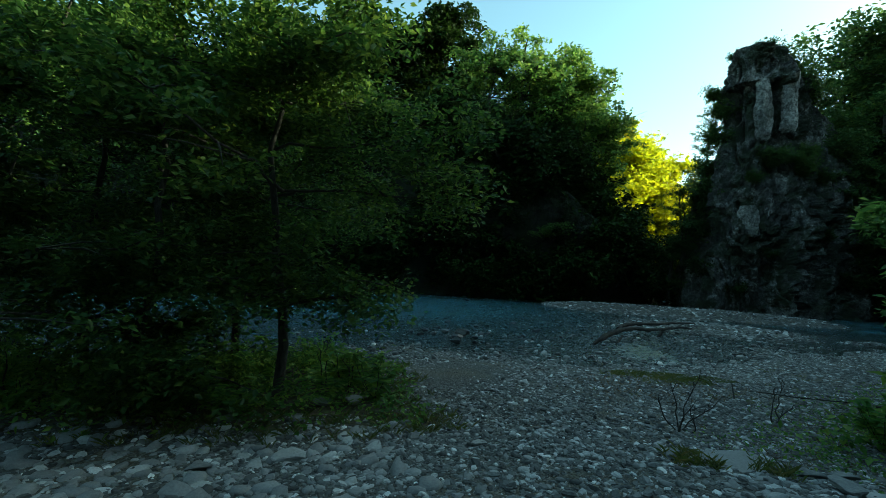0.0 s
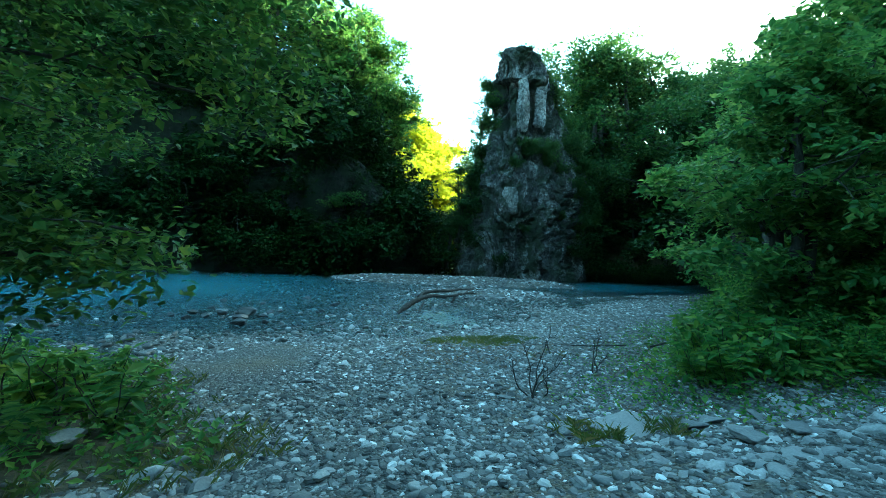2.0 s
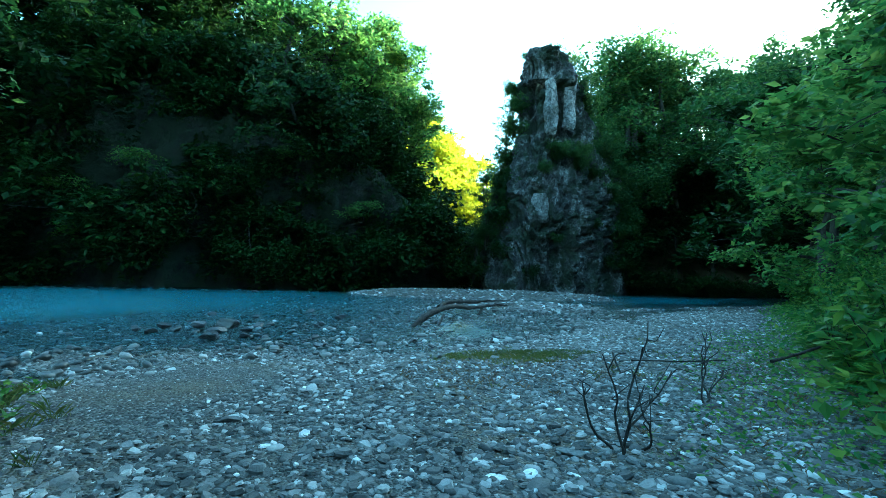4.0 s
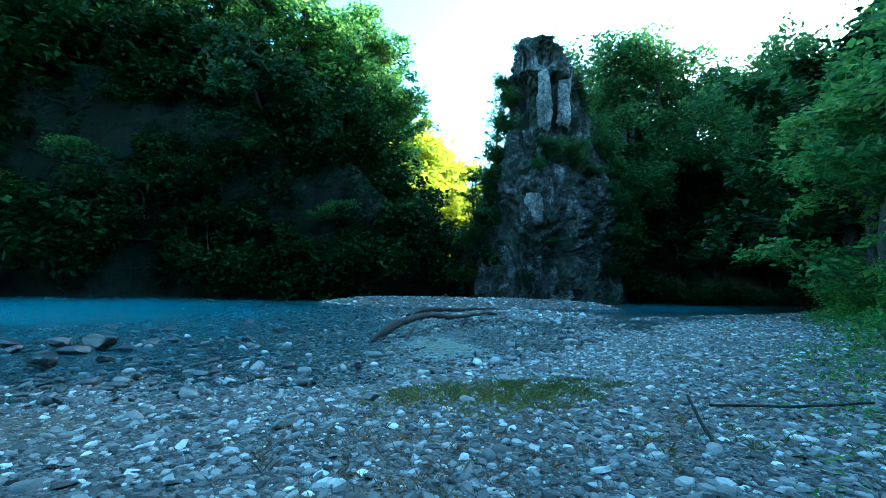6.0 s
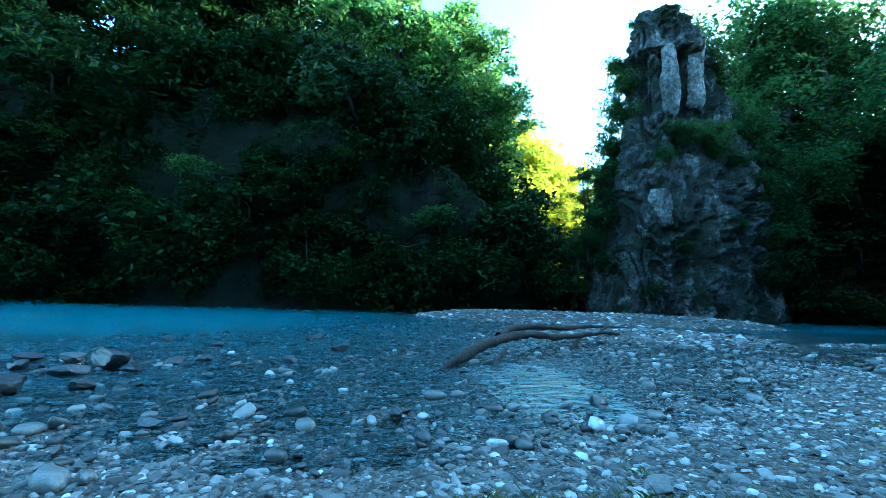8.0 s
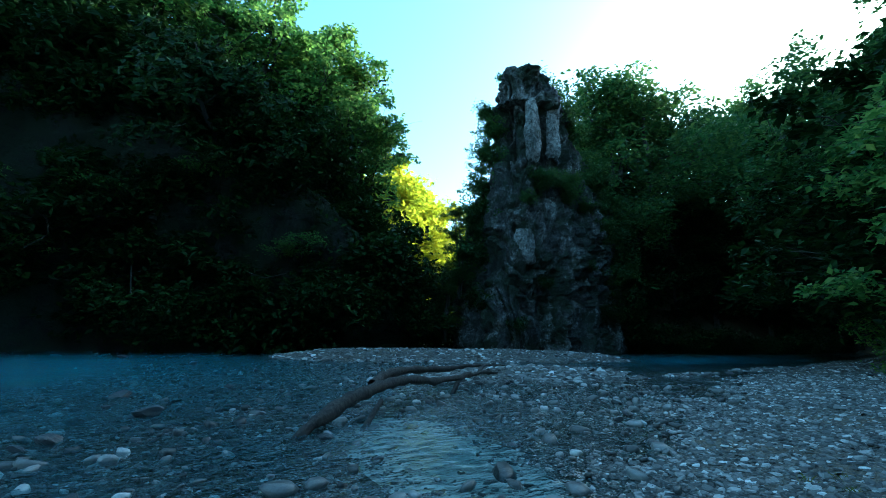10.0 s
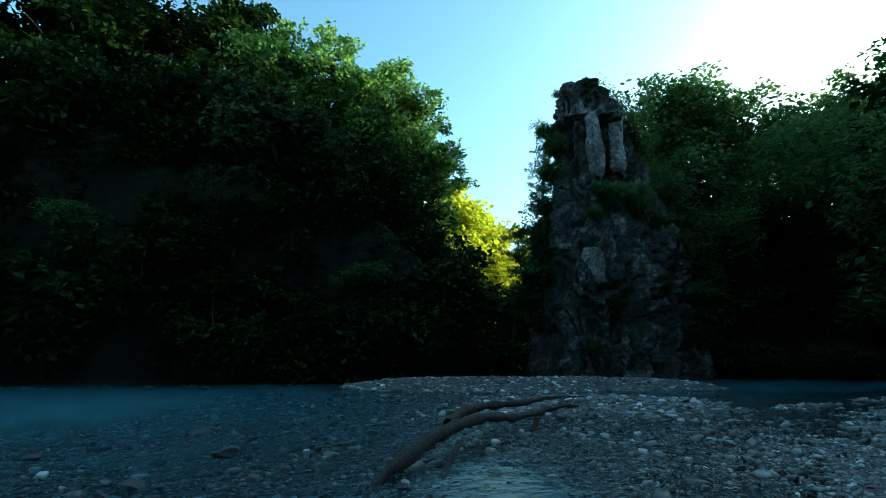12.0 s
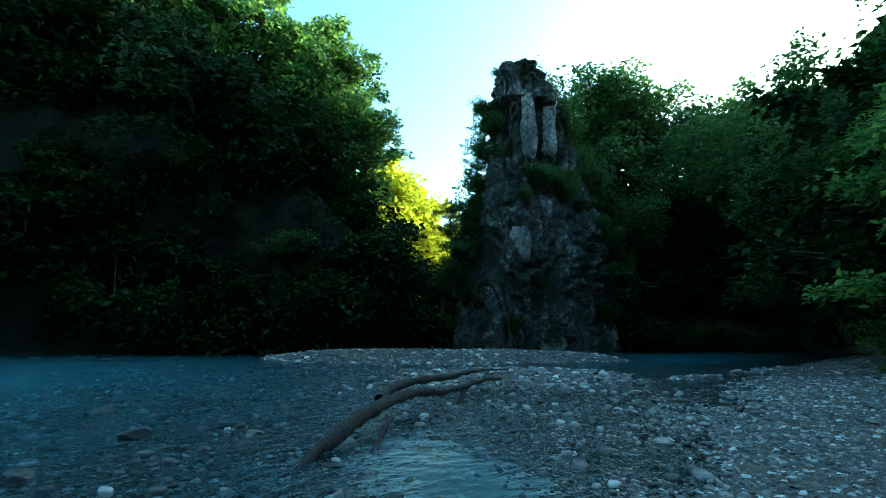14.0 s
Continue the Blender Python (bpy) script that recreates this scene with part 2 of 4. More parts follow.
# ---- terrain ----
LEFT_MASS = [(-400, 60), (-60, 44), (-30, 40), (-9, 38.5), (5, 36), (13, 35.8), (19.6, 37.0), (23.5, 46), (27.5, 56), (30, 66), (29, 78), (10, 120), (-400, 300)]
RIDGE_MASS = [(23, 36), (30, 34.5), (37, 35), (46, 32), (60, 30), (90, 33), (400, 60), (400, 90), (90, 66), (48, 58), (38, 55), (30, 46)]
# SOUTH_MASS is an unseen hill, added to cut sky light from behind.
SOUTH_MASS = [(-9, -15), (-25, -6), (-60, -4), (-400, -2), (-400, -300), (-5, -300), (-3, -22)]
EAST_MASS = [(78, 27), (100, 15), (400, 15), (400, 60), (100, 45)]
BACK_MASS = [(34, 68), (44, 72), (60, 76), (400, 110), (400, 400), (-60, 400), (20, 110), (31, 80)]
BANK_LINE = [(4.7, 3.8), (6.0, 4.7), (8.0, 5.7), (9.8, 6.6), (14, 8.5), (22, 12.2), (35, 17), (50, 20.5), (90, 24)]
RIGHT_MASS = [(-1.2, -9), (1.8, -6), (6.0, -3.2), (9.5, 0.4), (8.6, 2.2), (6.6, 2.75), (5.0, 3.1)] + BANK_LINE + [(400, 40), (400, -300), (-40, -300), (-10, -30)]
LEFT_BANK = [(-0.9, 5.0), (-1.3, 6.6), (-1.7, 9.4), (-3.5, 10.0), (-8, 8.8), (-20, 8), (-60, 5), (-60, 2), (-20, 4.2), (-8, 4.6), (-3.6, 4.5)]


def ground_height(x, y):
    x, y = np.asarray(x, float), np.asarray(y, float)
    shore = np.interp(x, [-60, -20, -8, -3, 0, 2, 4, 6.7, 8.6, 10.6, 17, 25, 31, 45, 70], [6, 8.7, 9.4, 10.6, 11.8, 11.7, 11.3, 11.3, 12.2, 13, 15.4, 17.5, 18.8, 21, 24])
    d = shore - y
    z = np.interp(d, [0, 1, 2.5, 4, 6.5, 8, 10, 13, 20, 60], [-0.005, 0.08, 0.21, 0.27, 0.38, 0.63, 0.9, 1.28, 1.6, 4])
    bed = -np.interp(-d, [0, 1, 3, 7, 12, 18], [0.0, 0.02, 0.042, 0.062, 0.085, 0.16])
    pool = 0.42 * np.exp(-(((x + 7) / 9) ** 2 + ((y - 26) / 6) ** 2)) + 0.07 * np.exp(-(((x - 7.2) / 1.1) ** 2 + ((y - 13.9) / 2.0) ** 2))
    channel = 0.35 * np.exp(-(((x - 33) / 11) ** 2 + ((y - 24.5) / 3) ** 2))
    z = np.where(d > 0, z, bed - pool - channel)
    t = np.clip((x - 10) / 16, 0, 1)
    crest = 31.5 - 5.2 * t
    along = np.exp(-(np.maximum(0, np.abs(x - 18.5) - 6.5) / 3.0) ** 2)
    z = z + (d < 0) * 0.55 * along * np.exp(-((y - crest) / 2.6) ** 2)
    z = z + (d < 0) * 0.22 * np.exp(-(((x - 15.0) / 4.0) ** 2 + ((y - 21.6) / 2.6) ** 2))
    p = np.stack([x.ravel(), y.ravel(), np.zeros(x.size)], 1)
    near = np.hypot(x - 5, y - 12) < 70
    z = z + np.where(near, 1, 0) * (0.05 * fbm(p, 0.3, 4) + 0.018 * fbm(p, 1.3, 2)).reshape(x.shape)
    z = z + 0.22 * np.exp(-((x - 4.2) / 2.0) ** 2 - ((y - 1.6) / 1.0) ** 2)
    z = z + np.interp(inside(x, y, LEFT_BANK), [-0.6, 0, 1.5], [0, 0.05, 0.16])
    z = z + np.interp(inside(x, y, RIGHT_MASS), [-0.5, 0.6, 2.5, 7, 20, 45, 120], [0, 0.35, 1.3, 4.0, 13, 32, 70])
    z = z + np.interp(inside(x, y, LEFT_MASS), [2.6, 4.2, 6.5, 14, 40, 120], [0, 5, 12, 16.5, 32, 57]) * np.interp(x, [6, 11, 16, 20, 30], [1, 0.8, 0.45, 0.2, 0.12])
    z = z + np.interp(inside(x, y, RIDGE_MASS), [0.3, 2, 5, 10, 14], [0, 4, 9, 16, 20])
    z = z + np.interp(inside(x, y, BACK_MASS), [0, 1.5, 10, 40, 120], [0, 1.0, 2.5, 4, 7])
    z = z + np.interp(inside(x, y, SOUTH_MASS), [0, 4, 12, 40, 120], [0, 3, 14, 48, 100])
    z = z + np.interp(inside(x, y, EAST_MASS), [0, 1.5, 6, 15, 40], [0, 4, 12, 26, 60])
    return z


def spaced(lo, a, b, hi, step, grow=1.13):
    mid = list(np.arange(a, b, step))
    s, v, up = step, mid[-1], []
    while v < hi:
        s *= grow
        v += s
        up.append(v)
    s, v, down = step, a, []
    while v > lo:
        s *= grow
        v -= s
        down.append(v)
    return np.array(down[::-1] + mid + up)


def build_ground():
    xs = spaced(-900, -7, 15, 900, 0.14, 1.07)
    ys = spaced(-700, -3, 19, 900, 0.14, 1.07)
    X, Y = np.meshgrid(xs, ys, indexing="ij")
    Z = ground_height(X, Y)
    me = mesh_from("ground", np.stack([X, Y, Z], -1).reshape(-1, 3), sheet(len(xs), len(ys)), GRAVEL, True)
    me.materials.append(SOIL)
    me.materials.append(SAND)
    cx, cy = (X[:-1, :-1] + X[1:, 1:]).ravel() / 2, (Y[:-1, :-1] + Y[1:, 1:]).ravel() / 2
    wild = np.maximum.reduce([inside(cx, cy, poly) for poly in (LEFT_MASS, RIDGE_MASS, BACK_MASS, RIGHT_MASS, EAST_MASS, SOUTH_MASS, LEFT_BANK)])
    ragged = 0.25 * fbm(np.stack([cx, cy, cx * 0], 1), 0.5, 3)
    kind = (wild + ragged > np.where(cy > 26, -2.0, 0.0)).astype(np.int32)
    sand = ((cx - 7.1 - 0.15 * (cy - 14)) / 1.0) ** 2 + ((cy - 13.9) / 2.3) ** 2 + 1.6 * ragged < 1
    kind[sand] = 2
    me.polygons.foreach_set("material_index", kind)
    return tagged(new("ground", me), "grey river gravel sloping down to the water, with soil under the trees", "ground", kind="structure")


def build_water():
    xs, ys = spaced(-500, -4, 15, 500, 0.14, 1.06), spaced(4, 10.5, 22, 140, 0.14, 1.06)
    X, Y = np.meshgrid(xs, ys, indexing="ij")
    q = np.stack([X.ravel(), Y.ravel(), 0 * X.ravel()], 1)
    turned = q @ np.array([[0.82, 0.57, 0], [-0.57 * 1.7, 0.82 * 1.7, 0], [0, 0, 1]]).T
    calm = np.interp(np.hypot(X - 5, Y - 15).ravel(), [0, 40, 60], [1, 1, 0])
    waves = (calm * (0.02 * fbm(turned, 0.45, 2) + 0.026 * fbm(turned + 7, 1.1, 2) + 0.016 * fbm(turned + 3, 2.4, 2))).reshape(X.shape)
    pool = np.exp(-((X - 7.1 - 0.15 * (Y - 14)) / 0.9) ** 2 - ((Y - 14.0) / 1.9) ** 2)
    waves *= 1 - 0.85 * pool
    depth = np.clip(-ground_height(X, Y), 0, 1)
    me = mesh_from("water", np.stack([X, Y, waves], -1).reshape(-1, 3), sheet(len(xs), len(ys)), WATER, True)
    me.attributes.new("depth", "FLOAT", "POINT").data.foreach_set("value", depth.ravel().astype(np.float32))
    me.attributes.new("ripple", "FLOAT", "POINT").data.foreach_set("value", (1 - 0.8 * pool).ravel().astype(np.float32))
    ob = tagged(new("water", me), "shallow turquoise mountain river rippling over stones", "river", kind="structure")
    ob.visible_shadow = False
    return ob


ground = build_ground()
water = build_water()


# ---- cliffs ----
def build_cliff():
    """The undercut wall along the far side of the river, up to the gorge."""
    line = np.array(LEFT_MASS[1:10], float)
    seg = np.hypot(*np.diff(line, axis=0).T)
    s = np.concatenate([[0], np.cumsum(seg)])
    u = np.arange(0, s[-1], 0.45)
    x, y = np.interp(u, s, line[:, 0]), np.interp(u, s, line[:, 1])
    tx, ty = np.gradient(x), np.gradient(y)
    ln = np.hypot(tx, ty)
    nx, ny = ty / ln, -tx / ln
    zs = np.linspace(-0.6, 15.5, 38)
    U, Zz = np.meshgrid(np.arange(len(u)), zs, indexing="ij")
    P = np.stack([x[U], y[U], Zz], -1).reshape(-1, 3)
    z = P[:, 2]
    out = 1.5 * fbm(P * [1, 1, 0.6], 0.06, 3) + 1.0 * fbm(P * [1, 1, 0.5], 0.24, 5)
    out += np.interp(z, [-1, 0.5, 3, 8, 11, 13, 16], [0.3, -0.6, -0.2, 1.2, 1.9, 1.6, -3.0])
    P[:, 2] = np.where(z > 0, z * np.interp(P[:, 0], [5, 10, 13, 16, 20, 26], [1, 0.8, 0.6, 0.4, 0.2, 0.15]), z)
    P[:, 0] += nx[U].ravel() * out
    P[:, 1] += ny[U].ravel() * out
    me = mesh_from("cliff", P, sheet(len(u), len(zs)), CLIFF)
    return tagged(new("cliff", me), "overgrown rock wall undercut by the river, its shade put into the rock colour", "cliff", kind="structure")


def build_pinnacle():
    """The free-standing limestone tower, with two pale columns under an overhanging head."""
    zt = [-0.8, 0.0, 5, 8, 12.5, 14, 17, 18.9, 20.6, 21.8, 22.8]
    left = [22.0, 22.2, 22.6, 23.0, 23.9, 24.4, 25.0, 24.5, 24.8, 25.3, 26.2]
    right = [36.8, 36.8, 37.2, 37.2, 36.0, 34.8, 32.8, 31.2, 30.0, 28.9, 27.2]
    zs = np.linspace(-0.8, 22.8, 130)
    an = np.linspace(0, 2 * math.pi, 240)
    A, Zz = np.meshgrid(an, zs, indexing="ij")
    L, R = np.interp(Zz, zt, left), np.interp(Zz, zt, right)
    cx, half = (L + R) / 2, (R - L) / 2
    back = np.interp(Zz, [0, 12, 22.8], [6.5, 4.5, 1.2])
    ca, sa = np.cos(A), np.sin(A)
    q = 0.72
    X = cx + half * np.sign(ca) * np.abs(ca) ** q
    Y = 33.6 + back * np.sign(sa) * np.abs(sa) ** q * np.where(sa < 0, 0.38, 1)
    P = np.stack([X, Y, Zz], -1).reshape(-1, 3)
    x, z = P[:, 0], P[:, 2]
    n = np.stack([ca.ravel(), sa.ravel() * 1.2], 1)
    rough = 0.55 * fbm(P * [1, 1, 0.55], 0.13, 3) + 0.5 * fbm(P * [1.2, 1.2, 0.45], 0.42, 4) + 0.32 * np.abs(fbm(P @ np.array([[1, 0, 0.4], [0, 1, 0], [-0.4, 0, 1]]), 0.7, 4)) + 0.16 * fbm(P, 1.5, 3)
    face = (sa.ravel() < 0.1).astype(float)
    block = fbm(P * [1.0, 1.0, 0.6], 0.19, 2) * 4
    rough += 0.3 * np.round(block) - 0.35 * np.exp(-((block - np.round(block)) / 0.12) ** 2)
    rough += face * np.where(z > 18.9, 0.6, 0) * np.clip((x - 23) / 1, 0, 1)
    rough -= face * 0.9 * np.exp(-(((x - 27.35) / 0.28) ** 2)) * ((z > 14.0) & (z < 19.2))
    rough -= face * 0.9 * np.exp(-(((x - 24.9) / 0.4) ** 2)) * ((z > 14.2) & (z < 18.9))
    ends = np.clip((22.8 - z) / 0.6, 0.0, 1)
    P[:, :2] += n * (rough * ends)[:, None]
    me = mesh_from("rock_pinnacle", P, sheet(len(an), len(zs)), LIMESTONE)
    ob = tagged(new("rock_pinnacle", me), "tall grey limestone pinnacle streaked dark, with shrubs on its top", "rock", kind="structure")
    for name, x0, wid, z0, z1 in (("rock_column", 26.1, 0.82, 14.1, 19.1), ("rock_column", 28.4, 0.8, 14.9, 19.9), ("rock_face", 25.3, 1.25, 6.2, 8.7)):
        u, v = np.meshgrid(np.linspace(-1.2, 1.2, 15), np.linspace(0, 1, 36), indexing="ij")
        cz = z0 + (z1 - z0) * v
        w = wid * np.interp(v, [0, 0.06, 0.3, 0.8, 1], [0.5, 0.85, 1.0, 0.92, 0.6])
        cxx = x0 + (0.35 * (v - 0.5) if x0 > 27 else -0.15 * (v - 0.5))
        Q = np.stack([cxx + w * np.sin(u), 31.95 - 0.75 * np.cos(u) * np.interp(v, [0, 0.1, 1], [0.6, 1, 1]), cz], -1).reshape(-1, 3)
        Q[:, 1] += 0.25 + 0.3 * fbm(Q * [1.6, 1, 0.5], 0.5, 4)
        Q[:, 0] += 0.3 * fbm(Q * [1, 1, 0.7], 0.3, 4)
        part_mesh(name, mesh_from(name, Q, sheet(15, 36), PALE_LIMESTONE), ob, "pale bare limestone")
    return ob


build_cliff()
build_pinnacle()


# ---- plants ----
def leaves_at(rng, centres, normals, length, width):
    """Pointed leaves, four corners each, at centres, facing about along normals."""
    n = len(centres)
    d = rng.normal(size=(n, 3))
    d -= normals * (d * normals).sum(1)[:, None]
    d /= np.linalg.norm(d, axis=1)[:, None] + 1e-9
    w = np.cross(normals, d)
    k = rng.uniform(0.6, 1.25, n)[:, None]
    a, b = d * length * k, w * width * k
    droop = normals * (length * 0.18) * k
    v = np.stack([centres, centres + a * 0.45 + b * 0.5, centres + a - droop, centres + a * 0.45 - b * 0.5], 1)
    return v.reshape(-1, 3), np.arange(4 * n).reshape(n, 4)


def spray(rng, centres, radii, count, flat=0.2, droop=0.3, tilt=0.45):
    """Places and facings of leaves in flattened, drooping sprays round the centres."""
    k = len(centres)
    idx = np.repeat(np.arange(k), count)
    n = len(idx)
    ang, r = rng.uniform(0, 6.283, n), np.sqrt(rng.uniform(0, 1, n))
    rad = radii[idx]
    off = np.stack([np.cos(ang) * r, np.sin(ang) * r, rng.normal(0, flat, n) - droop * r * r], 1) * rad[:, None]
    slope = rng.normal(0, 0.3, (k, 2))[idx]
    off[:, 2] += off[:, 0] * slope[:, 0] + off[:, 1] * slope[:, 1]
    nor = rng.normal(0, tilt, (n, 3)) + [0, 0, 1]
    nor /= np.linalg.norm(nor, axis=1)[:, None]
    return centres[idx] + off, nor


def tube(path, radii, sides=7):
    """A tapered tube along a path, as vertices and faces."""
    path, n = np.asarray(path, float), len(path)
    t = np.gradient(path, axis=0)
    t /= np.linalg.norm(t, axis=1)[:, None] + 1e-9
    ref = np.where(np.abs(t[:, 2:3]) > 0.9, [[1.0, 0, 0]], [[0, 0, 1.0]])
    a = np.cross(t, ref)
    a /= np.linalg.norm(a, axis=1)[:, None] + 1e-9
    b = np.cross(t, a)
    an = np.linspace(0, 6.2832, sides, endpoint=False)
    ring = path[:, None] + (a[:, None] * np.cos(an)[:, None] + b[:, None] * np.sin(an)[:, None]) * np.asarray(radii)[:, None, None]
    f = []
    for i in range(n - 1):
        for j in range(sides):
            k = (j + 1) % sides
            f.append((i * sides + j, i * sides + k, (i + 1) * sides + k, (i + 1) * sides + j))
    return ring.reshape(-1, 3), np.array(f)


def joined(pieces):
    vs, fs, o = [], [], 0
    for v, f in pieces:
        vs.append(v)
        fs.append(f + o)
        o += len(v)
    return np.concatenate(vs), np.concatenate(fs)


def wander(rng, start, end, n, sway):
    t = np.linspace(0, 1, n)[:, None]
    p = np.asarray(start) * (1 - t) + np.asarray(end) * t
    j = np.cumsum(rng.normal(0, sway, (n, 3)), 0)
    return p + (j - t * j[-1]) * [1, 1, 0.4]


def make_tree(seed, height, spread, base, sprays, per, leaf, leafmat, label, girth=0.022, lean=(0, 0), low=0.0, stems=1):
    """A broadleaved tree: tapered trunk with limbs, and a crown of layered sprays of leaves."""
    rng = np.random.default_rng(seed)
    root = new("tree")
    wood, tips = [], []
    for st in range(stems):
        a = rng.uniform(0, 6.28)
        top = np.array([lean[0] + (0.25 * spread * math.cos(a) if stems > 1 else 0), lean[1] + (0.25 * spread * math.sin(a) if stems > 1 else 0), height * rng.uniform(0.84, 0.92)])
        foot = np.array([0.25 * st * math.cos(a), 0.25 * st * math.sin(a), -0.4])
        trunk = wander(rng, foot, top, 12, height * 0.012)
        r0 = height * girth
        wood.append(tube(trunk, np.linspace(r0 * 1.15, r0 * 0.18, 12), 8))
        for i in range(max(5, int(17 / stems))):
            f = rng.uniform(base, 0.97)
            p = trunk[int(f * 11)]
            ang = i * 2.4 + rng.uniform(-0.5, 0.5)
            reach = spread * (0.35 + 0.65 * math.sin(math.pi * min(1, max(0.12, (1 - f) / (1 - base) * 0.8 + 0.1)))) * rng.uniform(0.6, 1.1)
            q = p + np.array([math.cos(ang) * reach, math.sin(ang) * reach, reach * rng.uniform(0.1, 0.55) - low * reach])
            limb = wander(rng, p, q, 7, reach * 0.05)
            r1 = r0 * 0.45 * (1.1 - f)
            wood.append(tube(limb, np.linspace(r1 + 0.012, 0.008, 7), 5))
            for g in (0.45, 0.65, 0.85, 1.0):
                tips.append(limb[int(g * 6)])
                side = limb[int(g * 6)] + rng.normal(0, 0.28, 3) * reach * [1, 1, 0.5]
                wood.append(tube(np.array([limb[int(g * 6)], (limb[int(g * 6)] + side) / 2 + [0, 0, 0.05], side]), [0.02, 0.013, 0.005], 3))
                tips.append(side)
        tips.extend([trunk[-1 - k % 3] + rng.normal(0, 0.05, 3) * height + [0, 0, 0.01 * height] for k in range(14)])
    tips = np.array(tips)
    cen = tips[rng.integers(0, len(tips), sprays)] + rng.normal(0, 0.055, (sprays, 3)) * spread * [1, 1, 0.7]
    rad = rng.uniform(0.09, 0.21, sprays) * spread
    c, n = spray(rng, cen, rad, per)
    v, f = leaves_at(rng, c, n, leaf, leaf * 0.6)
    wv, wf = joined(wood)
    part_mesh("trunk", mesh_from("trunk", wv, wf, BARK, True), root)
    part_mesh("crown", mesh_from("crown", v, f, leafmat), root)
    return tagged(root, label, "tree")


def make_shrub(seed, size, sprays, per, leaf, leafmat, label, name="shrub"):
    rng = np.random.default_rng(seed)
    root = new(name)
    wood, tips = [], []
    for i in range(7):
        a, r = i * 0.9 + rng.uniform(-0.3, 0.3), size * rng.uniform(0.3, 0.95)
        end = np.array([math.cos(a) * r, math.sin(a) * r, size * rng.uniform(0.4, 1.15)])
        st = wander(rng, (0, 0, -0.1), end, 6, size * 0.04)
        wood.append(tube(st, np.linspace(0.02 * size, 0.004, 6), 4))
        tips.extend(st[2:])
    tips = np.array(tips)
    cen = tips[rng.integers(0, len(tips), sprays)] + rng.normal(0, 0.14, (sprays, 3)) * size
    c, n = spray(rng, cen, rng.uniform(0.16, 0.4, sprays) * size, per, 0.42, 0.35, 0.6)
    v, f = leaves_at(rng, c, n, leaf, leaf * 0.55)
    wv, wf = joined(wood)
    part_mesh("stem", mesh_from("stem", wv, wf, BARK, True), root)
    part_mesh("foliage", mesh_from("foliage", v, f, leafmat), root)
    return tagged(root, label, "shrub")


def height_at(x, y):
    return float(ground_height(np.array([x]), np.array([y]))[0])


def put(ob, x, y, size=1.0, turn=0.0, sink=0.0, z=None, tall=1.0, leanx=0.0, leany=0.0):
    m = pose(x, y, (height_at(x, y) if z is None else z) - sink, leanx, leany, turn) @ Matrix.Diagonal((size, size, size * tall, 1))
    if not ob.get("used"):
        ob["used"] = True
        ob.matrix_basis = m
        return ob
    return copy_thing(ob, m @ Matrix.Diagonal([1 / v for v in ob.scale] + [1]))


rng = np.random.default_rng(21)
FOREST = "forest trees of the gorge"
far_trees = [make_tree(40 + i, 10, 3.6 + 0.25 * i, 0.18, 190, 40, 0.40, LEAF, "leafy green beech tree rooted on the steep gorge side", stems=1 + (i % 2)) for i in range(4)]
sun_trees = [make_tree(60 + i, 20, 6.6, 0.15, 300, 46, 0.52, LEAF_SUN, "tree deep in the gorge, sunlight put into its yellow-green leaf colour", stems=1) for i in range(2)]
mid_trees = [make_tree(70 + i, 9, 3.2, 0.1, 230, 30, 0.27, LEAF_MID, "slender green tree with layered sprays on the wooded bank", stems=1 + i % 2) for i in range(3)]
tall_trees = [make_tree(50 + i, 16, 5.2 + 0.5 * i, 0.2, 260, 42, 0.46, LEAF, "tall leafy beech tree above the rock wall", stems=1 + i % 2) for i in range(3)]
# The lighter leaf copy stands in for backlight at the gorge mouth.
edge_trees = [make_tree(55 + i, 12, 4.4, 0.15, 170, 40, 0.36, LEAF_MID, "green tree leaning out at the mouth of the gorge", stems=1 + i) for i in range(2)]
open_trees = [make_tree(80 + i, 20, 7.6, 0.3, 330, 44, 0.40, LEAF_OPEN, "open-crowned tree standing against the sky", stems=2) for i in range(2)]
hang_shrubs = [make_shrub(90 + i, 1.6, 60, 34, 0.24, LEAF, "green shrub clinging to the rock, shade put into its leaf colour") for i in range(2)]
for ob in far_trees + sun_trees + mid_trees + open_trees + tall_trees + edge_trees:
    tagged(ob, group=FOREST)
flank_shrubs = [make_shrub(95 + i, 1.6, 70, 40, 0.22, LEAF_OPEN, "light green shrub rooted in the limestone") for i in range(2)]
for ob in hang_shrubs + flank_shrubs:
    tagged(ob, group="shrubs on the cliffs")


def pick(items):
    return items[int(rng.integers(len(items)))]


def edge_at(line, x):
    return float(np.interp(x, [p[0] for p in line], [p[1] for p in line]))


